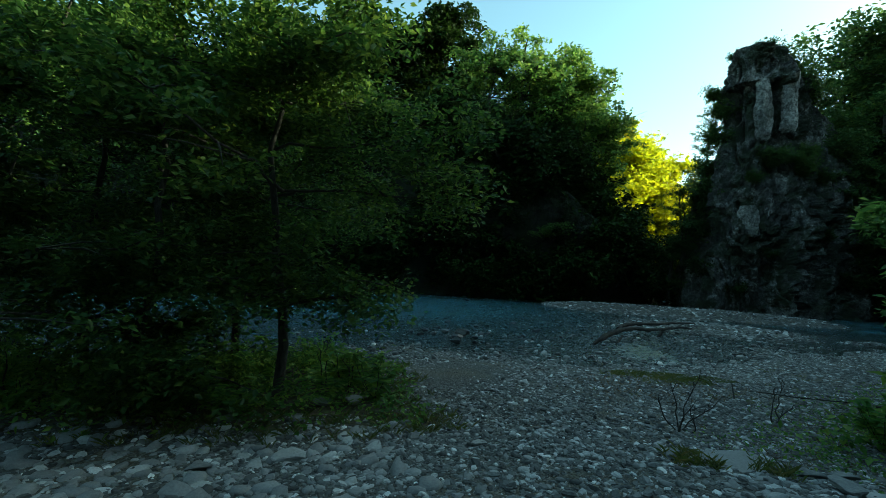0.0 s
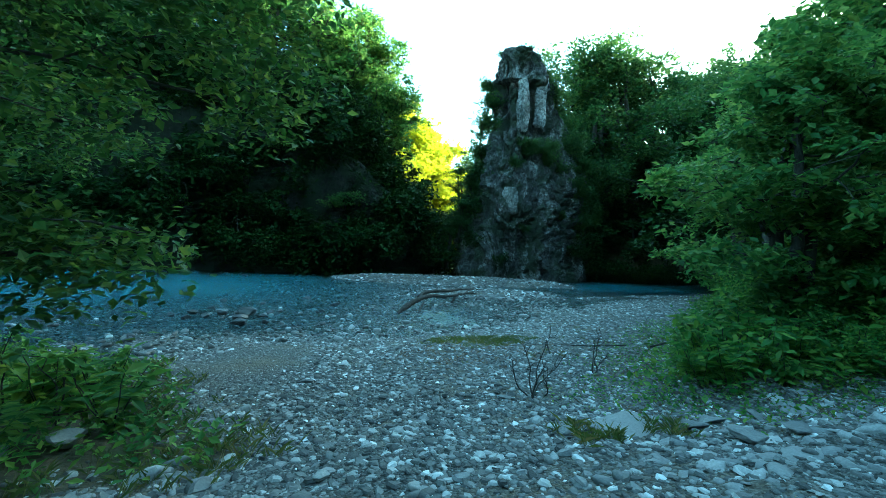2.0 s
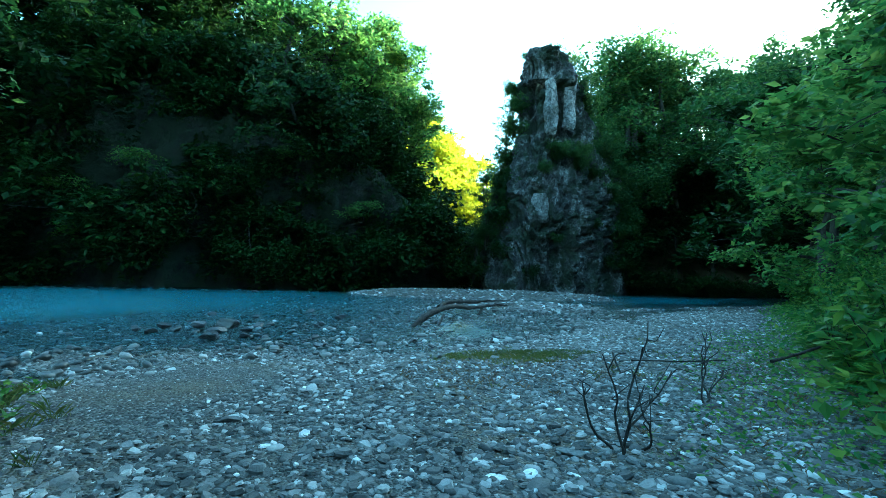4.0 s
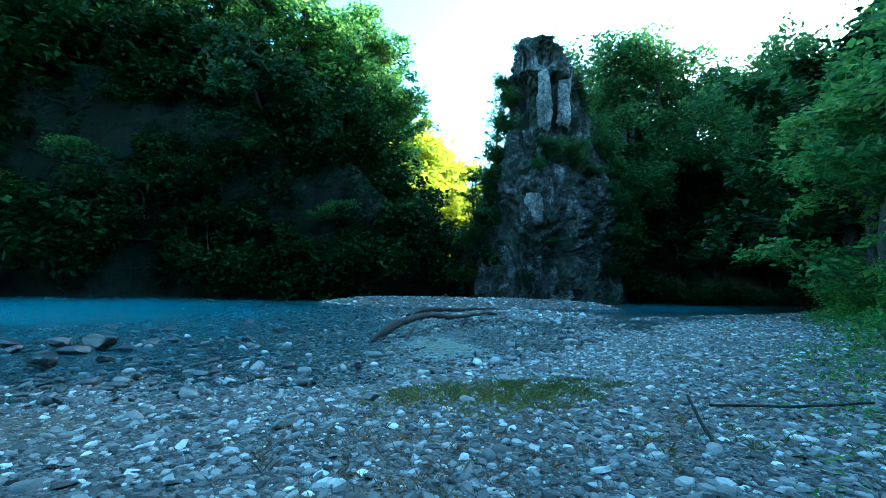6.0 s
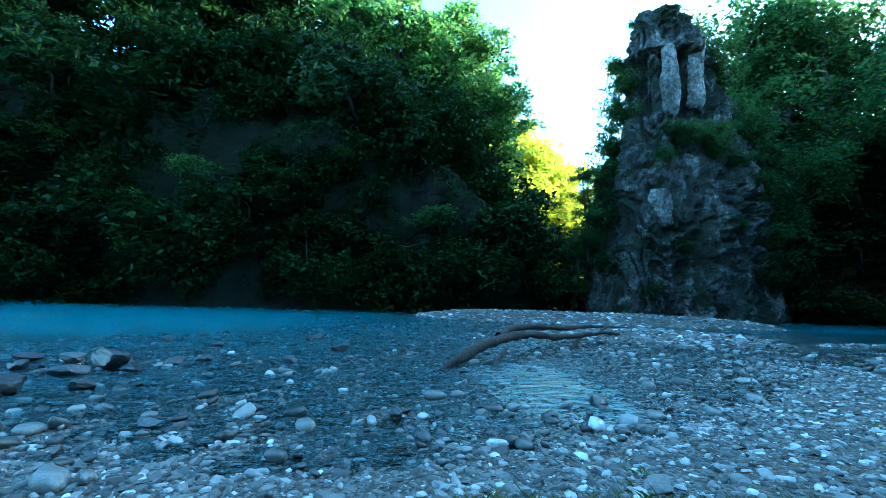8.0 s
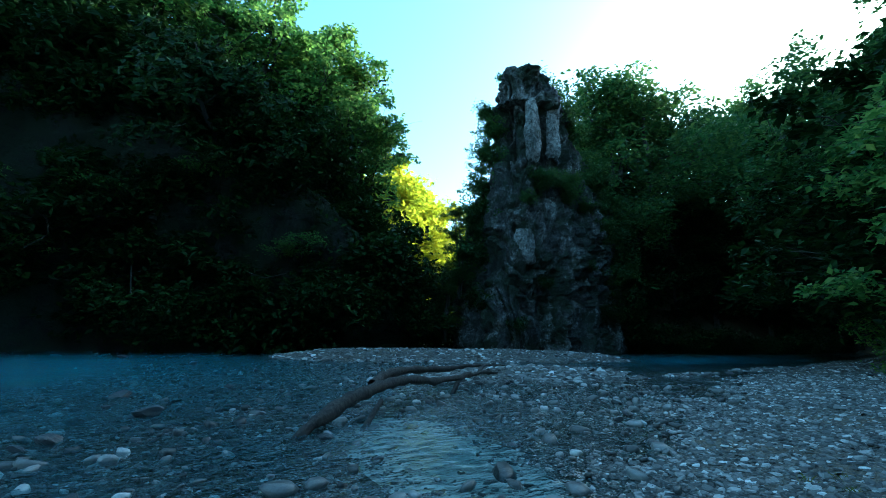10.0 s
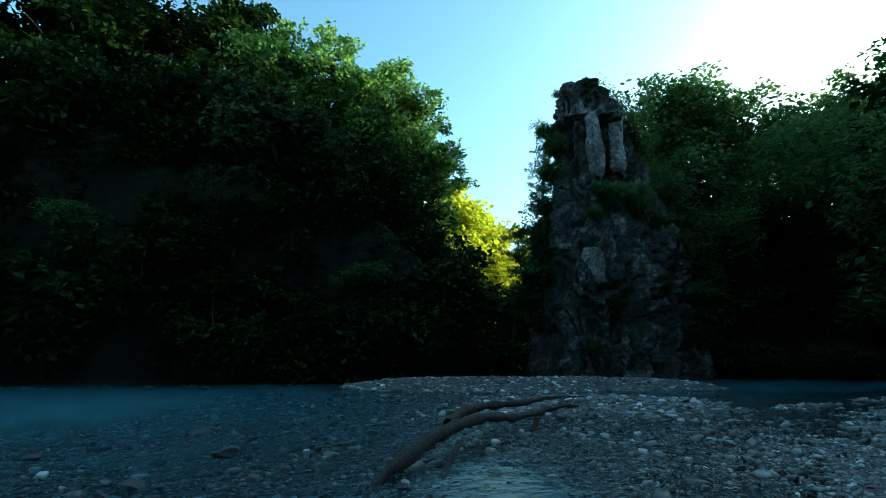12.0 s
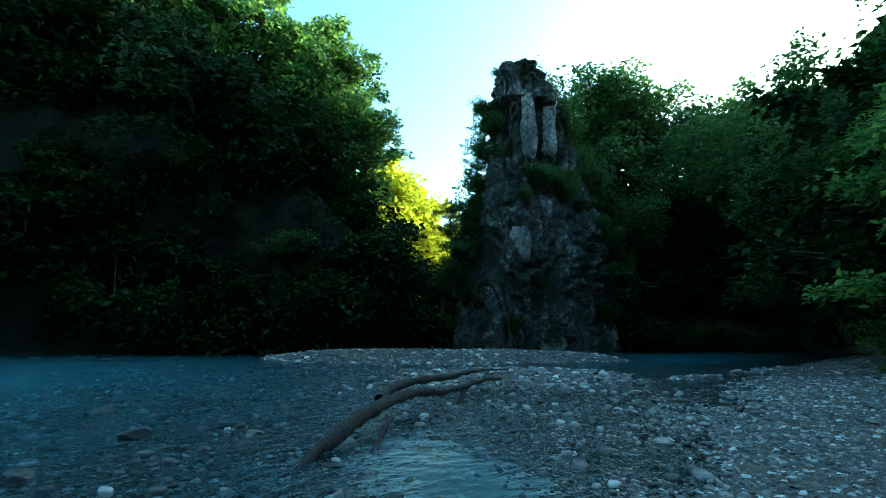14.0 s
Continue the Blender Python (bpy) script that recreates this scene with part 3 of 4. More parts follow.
# trees over the far cliff
for i in range(46):
    x = -52 + 68 * ((i * 0.618) % 1)
    back = rng.uniform(1.5, 15) if i % 3 else rng.uniform(1.0, 3.0)
    put(pick(tall_trees), x, edge_at(LEFT_MASS[1:9], x) + back, rng.uniform(0.75, 0.98) + (0.25 if x < 3 else 0), rng.uniform(0, 360), 0.3, leanx=rng.uniform(4, 18) if back < 4 else 0)
for x, y, z, k in ((4.5, 39.5, 13.5, 1.2), (8.0, 40, 13.5, 1.3), (11.0, 40.2, 13.2, 1.32), (13.2, 40.5, 12.5, 1.25), (14.9, 40.5, 11.5, 1.2), (16.2, 41.0, 9.5, 1.1), (16.6, 40.6, 9.0, 1.1), (15.2, 39.8, 10.5, 1.1), (12.6, 38.0, 5.5, 0.7), (14.6, 38.4, 3.5, 0.7), (10.5, 37.6, 8.0, 0.7), (16.6, 38.8, 2.0, 0.65), (18.6, 39.4, 1.0, 0.5), (20.6, 44.5, 1.0, 0.6), (22.4, 48, 1.0, 0.65), (24.6, 52, 1.0, 0.75), (26.5, 57, 1.0, 0.8), (20.0, 42.0, 1.0, 0.5), (22.3, 47.5, 0.6, 0.5), (29.6, 46.5, 0.6, 0.55), (30.2, 49.5, 0.6, 0.65), (25.2, 52.5, 0.6, 0.6), (28.6, 54, 0.6, 0.7), (31.5, 54, 0.6, 0.75)):
    edge = 4 < x < 17 and 39 < y < 41.9
    put(pick([edge_trees[int(x) % 2]] if edge else far_trees), x, y, k * (0.83 if edge else 1), rng.uniform(0, 360), 0.3, z=z, leanx=rng.uniform(0, 12))
for i in range(16):
    x = -38 + 50 * ((i * 0.618 + 0.11) % 1)
    put(pick(far_trees), x, edge_at(LEFT_MASS[1:9], x) + rng.uniform(-0.8, 0.6), rng.uniform(0.65, 1.0), rng.uniform(0, 360), 0.3, z=rng.uniform(5.0, 12.0) * float(np.interp(x, [4, 12], [1, 0.75])), leanx=rng.uniform(18, 48))
for i in range(38):
    x = -36 + 56 * ((i * 0.618 + 0.3) % 1)
    put(pick(hang_shrubs), x, edge_at(LEFT_MASS[1:9], x) + rng.uniform(-2.0, -0.3), rng.uniform(0.9, 1.8), rng.uniform(0, 360), 0, z=rng.uniform(3.0, 13) * float(np.interp(x, [5, 16], [1, 0.4])) if i % 3 else rng.uniform(0.5, 2.5))
for i in range(44):
    x = -40 + 58 * ((i * 0.618 + 0.45) % 1)
    put(pick(hang_shrubs), x, edge_at(LEFT_MASS[1:9], x) + rng.uniform(0.6, 6), rng.uniform(1.2, 2.2), rng.uniform(0, 360), 0.2)
for x, y, z in ((11.6, 36.6, 5.0), (13.0, 36.8, 3.5), (13.6, 37.8, 6.0), (14.8, 37.4, 4.0), (15.6, 38.4, 5.0), (16.6, 38.4, 3.0), (17.6, 38.8, 2.0), (12.4, 37.8, 7.5), (10.6, 37.2, 8.5), (14.6, 39.4, 7.5)):
    put(pick(hang_shrubs), x, y, rng.uniform(1.0, 1.6), rng.uniform(0, 360), 0, z=z)
for i in range(90):
    x = -38 + 56 * ((i * 0.618 + 0.7) % 1)
    put(pick(hang_shrubs), x, edge_at(LEFT_MASS[1:9], x) + rng.uniform(-2.0, 1.5), rng.uniform(1.1, 2.0), rng.uniform(0, 360), 0, z=rng.uniform(8.5, 15.0) * float(np.interp(x, [5, 10, 13, 16, 20], [1, 0.85, 0.65, 0.45, 0.25])))
# trees in the gorge whose leaf colour carries the sunlight
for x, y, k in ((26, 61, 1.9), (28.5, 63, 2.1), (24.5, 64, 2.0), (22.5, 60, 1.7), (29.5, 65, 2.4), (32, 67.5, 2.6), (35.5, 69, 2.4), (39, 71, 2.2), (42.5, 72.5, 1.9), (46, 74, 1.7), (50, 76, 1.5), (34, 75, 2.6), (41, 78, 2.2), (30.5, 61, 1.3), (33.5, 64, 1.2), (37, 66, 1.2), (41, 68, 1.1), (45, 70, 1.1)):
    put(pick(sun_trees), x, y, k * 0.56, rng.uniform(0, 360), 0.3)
# trees on the ridge behind the pinnacle and on the far right bank
for i in range(30):
    x = 38.5 + 40 * ((i * 0.618) % 1)
    put(pick(far_trees), x, edge_at(RIDGE_MASS[2:6], x) + (rng.uniform(0.5, 3) if i % 2 else rng.uniform(3, 10)), rng.uniform(0.8, 1.25), rng.uniform(0, 360), 0.3)
# The rear ones, hidden by ridge and pinnacle, are added to block sun.
for x, y, k in ((38.0, 39, 0.75), (40.5, 36, 1.5), (44.0, 35.5, 2.25), (48.5, 35, 2.35), (53, 34, 2.4), (58, 33, 2.4), (64, 34, 2.5), (70, 35, 2.5), (76, 36, 2.5), (34, 44, 0.75), (40, 45, 0.8), (46, 44, 1.0), (36, 50, 0.85), (43, 50, 0.9), (52, 45, 1.1), (58, 50, 1.1), (50, 53, 1.0), (37.5, 51.5, 1.3), (41, 54, 1.5), (45, 56, 1.6), (34, 47, 1.1)):
    put(pick(open_trees), x, y, k * 0.55, rng.uniform(0, 360), 0.3)
for x, y, k in ((30, 10.6, 0.7), (34, 12.4, 0.8), (38, 14, 0.9), (43, 15.5, 0.95), (49, 17, 1.05), (55, 18, 1.1), (62, 19, 1.15)):
    put(pick(open_trees), x, y, k, rng.uniform(0, 360), 0.3)
for x, y, z, k in ((29.4, 34.6, 19.0, 0.16), (30.8, 35.0, 17.2, 0.2), (32.4, 35.2, 15.4, 0.22), (34.0, 35.4, 13.8, 0.25), (28.4, 34.6, 21.9, 0.12), (35.8, 35.6, 12.0, 0.28), (24.2, 35.0, 15.4, 0.15), (23.6, 35.0, 13.0, 0.17), (21.9, 35.2, 7.0, 0.2), (23.0, 34.4, 8.6, 0.15), (21.6, 34.8, 4.0, 0.2), (20.9, 35.6, 1.0, 0.28)):
    put(pick(open_trees), x, y, k, rng.uniform(0, 360), 0.2, z=z)
for x, y, k in ((79, 28, 2.4), (82, 26, 2.5), (85, 24, 2.5), (88, 27, 2.7), (92, 22, 2.8), (94, 30, 2.8), (98, 18, 2.8), (98, 26, 2.9), (84, 31, 2.5), (104, 22, 3.0)):
    put(pick(tall_trees), x, y, k * 0.62, rng.uniform(0, 360), 0.3)
for x, y, z, k in ((27.6, 34.2, 21.6, 0.8), (29.2, 34.4, 20.2, 0.8), (31, 34.8, 18.0, 0.9), (32.8, 34.8, 16.0, 1.0), (34.5, 34.6, 14.0, 1.0), (36, 34.4, 12.0, 1.1), (24.4, 34.4, 16.6, 0.8), (24.0, 34.4, 14.2, 0.9), (23.4, 34.4, 11.6, 1.0), (22.9, 34.4, 9.0, 1.1), (22.4, 34.6, 6.2, 1.2), (24.4, 35.2, 18.6, 0.7), (29.5, 33.5, 20.6, 1.0), (30.6, 33.5, 19.6, 1.1), (31.8, 33.4, 18.2, 1.1), (28.6, 33.8, 22.0, 0.8), (33.6, 31.8, 13.5, 1.0), (35, 31.8, 11.5, 1.1), (34.6, 31.6, 8.5, 1.0), (36, 31.8, 6, 1.1), (32.4, 31.4, 9.6, 0.7), (27.0, 31.2, 12.2, 0.7), (29.2, 31.2, 11.6, 0.7), (32.2, 32.2, 13.0, 0.9), (33.6, 32.4, 11.0, 0.9), (35.2, 32.8, 9.0, 1.0), (34.6, 32.0, 5.5, 1.0), (36.4, 32.0, 2.0, 1.2), (35.6, 31.8, 4.0, 1.1), (36.8, 32.4, 9.5, 1.2), (34.2, 31.8, 2.6, 0.8), (35.4, 32.2, 7.2, 1.1), (33.4, 32.0, 8.0, 0.7), (37.8, 32.6, 1.0, 1.4), (31.4, 31.6, 6.4, 0.5), (26.6, 31.2, 4.6, 0.4), (24.0, 31.8, 1.6, 0.6), (25.2, 31.4, 10.6, 0.5), (21.6, 38, 4.0, 1.4), (22.6, 33.4, 3.0, 0.9), (22.8, 40.0, 0.3, 1.5), (26.5, 47, 0.3, 1.2), (20.6, 39.5, 1.0, 1.2), (22.4, 45, 0.6, 1.5), (29, 51, 0.3, 1.8), (32, 54, 0.3, 1.8), (25.6, 34.2, 21.9, 0.5), (28.4, 34.2, 21.0, 0.9), (37.0, 34.5, 9.5, 1.3), (38.0, 34.0, 6.0, 1.4), (37.6, 33.6, 3.0, 1.2), (33.0, 33.6, 14.4, 1.1), (30.4, 33.8, 18.8, 0.9), (26.4, 31.6, 12.6, 0.6), (30.0, 31.4, 13.0, 0.6), (31.5, 31.5, 11.0, 0.6), (34.0, 32.0, 9.5, 0.8), (36.5, 32.6, 7.0, 0.9), (28.4, 31.3, 12.4, 0.5)):
    put(pick(flank_shrubs if z > 5 else hang_shrubs), x, y, k, rng.uniform(0, 360), 0, z=z)
for i in range(24):
    x = 38 + 42 * ((i * 0.618) % 1)
    put(pick(hang_shrubs), x, edge_at(RIDGE_MASS[2:6], x) + rng.uniform(-0.8, 0.6), rng.uniform(0.9, 1.6), rng.uniform(0, 360), 0.1)
# the wooded bank on the near side
for i in range(40):
    x = 8.6 + 50 * ((i * 0.618) % 1) ** 1.15
    near = x < 15
    put(pick(mid_trees if x < 26 else far_trees), x, edge_at(BANK_LINE, x) - (rng.uniform(1.8, 4.6) if near else rng.uniform(0.9, 3.5)) - (0 if i % 2 or near else rng.uniform(2, 7)), rng.uniform(0.5, 0.75) if near else rng.uniform(0.9, 1.3) + max(0, x - 30) * 0.04, rng.uniform(0, 360), 0.3)
# unseen trees added behind the path to hold back sky light
for i in range(16):
    a = radians(165 + 130 * ((i * 0.618) % 1))
    d = rng.uniform(17, 28)
    x, y = -2 + d * math.cos(a), -3 + d * 0.9 * math.sin(a)
    put(pick(far_trees), x, y, rng.uniform(1.1, 1.5), rng.uniform(0, 360), 0.3)

# unseen trees added east of the path to keep sun off its start
for x, y, k in ((12, -3.5, 1.2), (13.5, -1.5, 1.2), (14.5, -5.5, 1.3), (16, 0.0, 1.2), (17, -3, 1.4), (19, -7, 1.4), (11, -6.5, 1.2), (20, -1, 1.4), (22, -4.5, 1.5), (9.5, -9, 1.2), (15, -9.5, 1.4)):
    put(pick(far_trees), x, y, k, rng.uniform(0, 360), 0.3)

# alders on the near left bank
alders = [make_tree(100 + i, 7.6, 2.9, 0.22 - 0.1 * i, 520, 56, 0.115, LEAF_NEAR, "young alder with a thin dark trunk on the gravel bank", 0.011, low=0.25) for i in range(2)]
for ob in alders:
    tagged(ob, group="alders on the left bank")
for x, y, k, turn in ((-3.55, 5.6, 1.0, 20), (-5.4, 5.6, 0.95, 110), (-7.4, 7.2, 1.05, 200), (-9.6, 6.4, 1.1, 300), (-5.2, 8.2, 1.0, 60), (-12.5, 7.4, 1.2, 150)):
    put(alders[0] if x > -5 or y > 8 else alders[1], x, y, k, turn, 0.1)
bank_shrubs = [make_shrub(120 + i, 1.0, 70, 34, 0.10, HERB, "leafy green shrub at the edge of the gravel", "bank_shrub") for i in range(2)]
for ob in bank_shrubs:
    tagged(ob, group="shrubs on the banks")
for x, y, k in ((-2.9, 7.6, 0.4), (-3.5, 8.4, 0.6), (-2.8, 8.9, 0.4), (-4.4, 7.0, 0.7), (-5.8, 5.5, 0.8), (-7.4, 5.6, 1.0), (-9, 5.4, 1.0), (7.2, 3.0, 0.7), (8.8, 3.8, 0.9), (10.2, 4.6, 1.0), (12.0, 5.6, 1.1), (13.8, 6.6, 1.2), (16, 7.6, 1.3), (18.6, 9.0, 1.4), (6.6, 1.6, 0.8), (8.2, 1.8, 1.1), (10.4, 2.6, 1.3), (21, 10.6, 1.5), (25, 12.2, 1.6), (30, 14.2, 1.7), (12.6, 3.6, 1.5), (15, 5.0, 1.6)):
    put(pick(bank_shrubs), x, y, k, rng.uniform(0, 360), 0.05)


# ---- stones ----
def stone_shape(seed, flat=0.55, cuts=2, planes=14):
    """A broken boulder: a ball cut by many planes."""
    r = np.random.default_rng(seed)
    bm = bmesh.new()
    bmesh.ops.create_icosphere(bm, subdivisions=cuts, radius=1.0)
    v = np.array([tuple(p.co) for p in bm.verts])
    f = np.array([[q.index for q in g.verts] for g in bm.faces])
    bm.free()
    for _ in range(planes):
        d = r.normal(size=3)
        d /= np.linalg.norm(d)
        v -= np.maximum(v @ d - r.uniform(0.42, 0.8), 0)[:, None] * d
    v += 0.02 * r.normal(size=v.shape)
    return v * [1, r.uniform(0.62, 0.9), flat], f


def plate_shape(seed, sides, skirt):
    """A flat, blunt-edged river stone: a ragged ring with a smaller one above it, and below it where skirt is set."""
    r = np.random.default_rng(seed)
    an = (np.arange(sides) + r.uniform(-0.32, 0.32, sides)) * 6.2832 / sides
    out = r.uniform(0.74, 1.12, sides)
    ring = np.stack([np.cos(an) * out, np.sin(an) * out * r.uniform(0.6, 0.95)], 1)
    tilt = r.normal(0, 0.12, 2)
    lid = ring * r.uniform(0.55, 0.82, (sides, 1))
    rows = [np.column_stack([lid, 0.3 + lid @ tilt]), np.column_stack([ring, r.uniform(-0.12, 0.08, sides)])]
    if skirt:
        rows.append(np.column_stack([ring * 0.72, np.full(sides, -0.4)]))
    f = [(0, i, i + 1) for i in range(1, sides - 1)]
    for k in range(len(rows) - 1):
        for i in range(sides):
            j = (i + 1) % sides
            a, b, c, d = k * sides + i, k * sides + j, (k + 1) * sides + j, (k + 1) * sides + i
            f += [(a, d, c), (a, c, b)]
    return np.concatenate(rows), np.array(f)


def scatter(name, label, n, area, sizes, mat, seed, keep=None, sink=0.25, lift=0.0, cuts=1, power=4.5):
    r = np.random.default_rng(seed)
    x, y = r.uniform(area[0], area[1], n), r.uniform(area[2], area[3], n)
    if keep is not None:
        ok = keep(x, y, r)
        x, y = x[ok], y[ok]
    z = ground_height(x, y)
    size = sizes[0] + (sizes[1] - sizes[0]) * r.uniform(0, 1, len(x)) ** power
    shapes = [plate_shape(500 + i, 6 if cuts == 1 else 10, cuts > 1) for i in range(8)]
    vs, fs, o = [], [], 0
    which = r.integers(0, 8, len(x))
    for k, (sv, sf) in enumerate(shapes):
        i = np.nonzero(which == k)[0]
        if not len(i):
            continue
        a, tx, ty = r.uniform(0, 6.283, len(i)), r.normal(0, 0.17, len(i)), r.normal(0, 0.17, len(i))
        st = sv[None] * (size[i, None, None] * 0.5) * r.uniform(0.75, 1.3, (len(i), 1, 3))
        X = st[..., 0] * np.cos(a)[:, None] - st[..., 1] * np.sin(a)[:, None]
        Y = st[..., 0] * np.sin(a)[:, None] + st[..., 1] * np.cos(a)[:, None]
        Zs = st[..., 2] + X * tx[:, None] + Y * ty[:, None]
        P = np.stack([X + x[i, None], Y + y[i, None], Zs + (z[i] + lift + size[i] * (0.14 - sink * 0.5))[:, None]], -1)
        vs.append(P.reshape(-1, 3))
        fs.append((sf[None] + (np.arange(len(i)) * len(sv))[:, None, None]).reshape(-1, 3) + o)
        o += len(i) * len(sv)
    me = mesh_from(name, np.concatenate(vs), np.concatenate(fs), mat, cuts > 1)
    return tagged(new(name, me), label, "pebbles", kind="stuff")


def sandy(x, y):
    """The smooth tongue of fine wet sand between the left bank and the gravel."""
    return ((x + 0.2 - 0.35 * (y - 9)) / 1.3) ** 2 + ((y - 9.2) / 2.2) ** 2


def on_land(x, y, r):
    return (sandy(x, y) > r.uniform(0.5, 1.3, len(x))) & (ground_height(x, y) > -0.01) & (np.maximum(inside(x, y, LEFT_BANK), inside(x, y, RIGHT_MASS)) < r.uniform(-0.4, 0.7, len(x)))


def in_water(x, y, r):
    z = ground_height(x, y)
    calm = ((x - 7.1 - 0.15 * (y - 14)) / 1.0) ** 2 + ((y - 13.9) / 2.3) ** 2
    return (z < 0.03) & (z > -0.26) & (calm > r.uniform(0.1, 1.1, len(x)))


scatter("pebbles", "loose grey and white pebbles of the river bank", 78000, (-4.2, 9.0, -2.0, 12.2), (0.03, 0.12), PEBBLE, 1, on_land, power=3.4)
scatter("pebbles", "grey pebbles of the gravel beach farther along", 9000, (14, 42, 6, 23), (0.08, 0.24), PEBBLE, 2, on_land)
scatter("pebbles", "grey pebbles covering the wide gravel beach", 32000, (8.5, 24, 6.5, 17.5), (0.045, 0.13), PEBBLE, 12, on_land, power=3.0)
scatter("pebbles", "loose pebbles beside the path under the alders", 8000, (-10, -4.5, -1, 6), (0.04, 0.16), PEBBLE, 6, on_land)
scatter("cobbles", "larger flat grey cobbles strewn over the gravel", 2400, (-9, 9, -1, 12.4), (0.08, 0.19), PEBBLE, 7, on_land, 0.3, 0.0, 2, 2.5)
scatter("cobbles", "larger stones breaking the surface of the shallow river", 4200, (-6, 17, 11, 30), (0.08, 0.27), WETSTONE, 8, in_water, 0.1, 0.02, 2, 3.0)
scatter("cobbles", "pale flat stones piled on the side of the path", 900, (1.7, 9.0, -2.0, 3.0), (0.12, 0.36), PALE_COBBLE, 10, on_land, 0.5, 0.0, 2, 3.0)
scatter("cobbles", "pale flat stones scattered below the alders", 520, (-6.5, -1.0, 2.2, 5.2), (0.1, 0.32), PALE_COBBLE, 11, on_land, 0.3, 0.0, 2, 3.0)
scatter("fine_gravel", "fine wet gravel in the smooth hollow", 7000, (-3, 2.5, 6.5, 12), (0.02, 0.05), PEBBLE, 9, lambda x, y, r: (sandy(x, y) < 1.3) & (ground_height(x, y) > 0.0))
scatter("bar_stones", "pale stones of the gravel bar in the river", 22000, (7, 31, 18.0, 36), (0.08, 0.36), PEBBLE, 3, lambda x, y, r: ground_height(x, y) > -0.02)
scatter("river_stones", "wet stones lying in the shallow river", 52000, (-4, 15, 11, 26), (0.045, 0.13), WETSTONE, 4, in_water)
scatter("river_stones", "dark stones along the far edge of the river", 1800, (-25, 24, 33.5, 41), (0.15, 0.7), WETSTONE, 5, lambda x, y, r: np.abs(inside(x, y, LEFT_MASS) + 0.7) < 0.7)

ROCK_SHAPES = [mesh_from("rock", *stone_shape(700 + i, 0.62, 3), mat) for mat in (ROCK, WET_ROCK) for i in range(6)]


def rock(x, y, size, flat=1.0, turn=None, wet=False, label="", deep=0.3):
    ob = new("rock", ROCK_SHAPES[int(rng.integers(6)) + 6 * wet])
    z = max(height_at(x, y), -0.06)
    ob.matrix_basis = pose(x, y, z + size * 0.3 * flat * (1 - deep), rng.uniform(-10, 10), rng.uniform(-10, 10), rng.uniform(0, 360) if turn is None else turn) @ Matrix.Diagonal((size * 0.5, size * 0.5, size * 0.5 * flat, 1))
    return tagged(ob, label or ("grey rock standing wet in the river" if wet else "pale grey stone lying on the gravel"), "rock", "rocks in the river" if wet else "stones on the bank")


rock(26.6, 46.0, 3.2, 0.75, 20, label="pale flat boulder lying in the mouth of the gorge", deep=0.1)
rock(2.45, 3.35, 0.85, 0.26, 10, deep=0.5, label="flat pale grey slab lying on the gravel")
for x, y, k in ((-2.2, 5.7, 0.55), (-2.65, 5.5, 0.4), (-1.85, 9.6, 0.5), (-2.2, 9.3, 0.4), (-3.9, 4.8, 0.35), (-3.5, 3.3, 0.36), (-2.6, 3.6, 0.45), (-3.1, 4.0, 0.3), (3.1, 3.0, 0.4), (3.5, 3.0, 0.34), (1.95, 3.6, 0.3), (2.9, 2.4, 0.42), (3.4, 2.2, 0.36), (3.9, 2.7, 0.3), (-1.2, 4.4, 0.25), (-0.4, 3.9, 0.22), (2.6, 5.3, 0.22), (1.5, 6.0, 0.24), (0.4, 7.3, 0.22), (4.6, 9.1, 0.24), (2.9, 9.2, 0.3), (3.9, 9.9, 0.26), (5.9, 10.2, 0.3)):
    rock(x, y, k, 0.6)
for x, y, k in ((0.7, 15.5, 0.75), (-0.2, 17.3, 0.6), (0.25, 14.0, 0.7), (0.0, 15.9, 0.5), (0.4, 15.0, 0.5), (-0.5, 15.6, 0.45), (-1.0, 15.4, 0.4), (1.1, 15.2, 0.45), (1.4, 15.9, 0.4), (-1.4, 15.9, 0.4), (-0.8, 16.3, 0.45), (1.0, 14.1, 0.4), (1.8, 16.2, 0.35), (4.52, 12.3, 0.5), (4.65, 12.5, 0.3), (6.3, 13.75, 0.3), (6.08, 14.9, 0.42), (2.27, 12.35, 0.42), (4.14, 17.4, 0.8), (3.2, 16.0, 0.6), (5.56, 20.5, 0.5), (3.6, 19.7, 0.7), (1.6, 18.2, 0.55), (0.3, 19.2, 0.6), (3.5, 18.5, 0.4), (5.2, 28.3, 0.6), (2.8, 32.2, 0.7), (10.6, 13.9, 0.35), (11.2, 14.2, 0.4), (8.0, 13.5, 0.3), (5.63, 12.7, 0.3), (6.46, 11.7, 0.32), (3.0, 15.8, 0.4), (9.2, 24.0, 0.6), (6.8, 24.5, 0.5), (9.4, 20.4, 0.45)):
    rock(x, y, k if x < 2 and y < 17 else k * 0.6, 0.75, wet=True, deep=0.0)


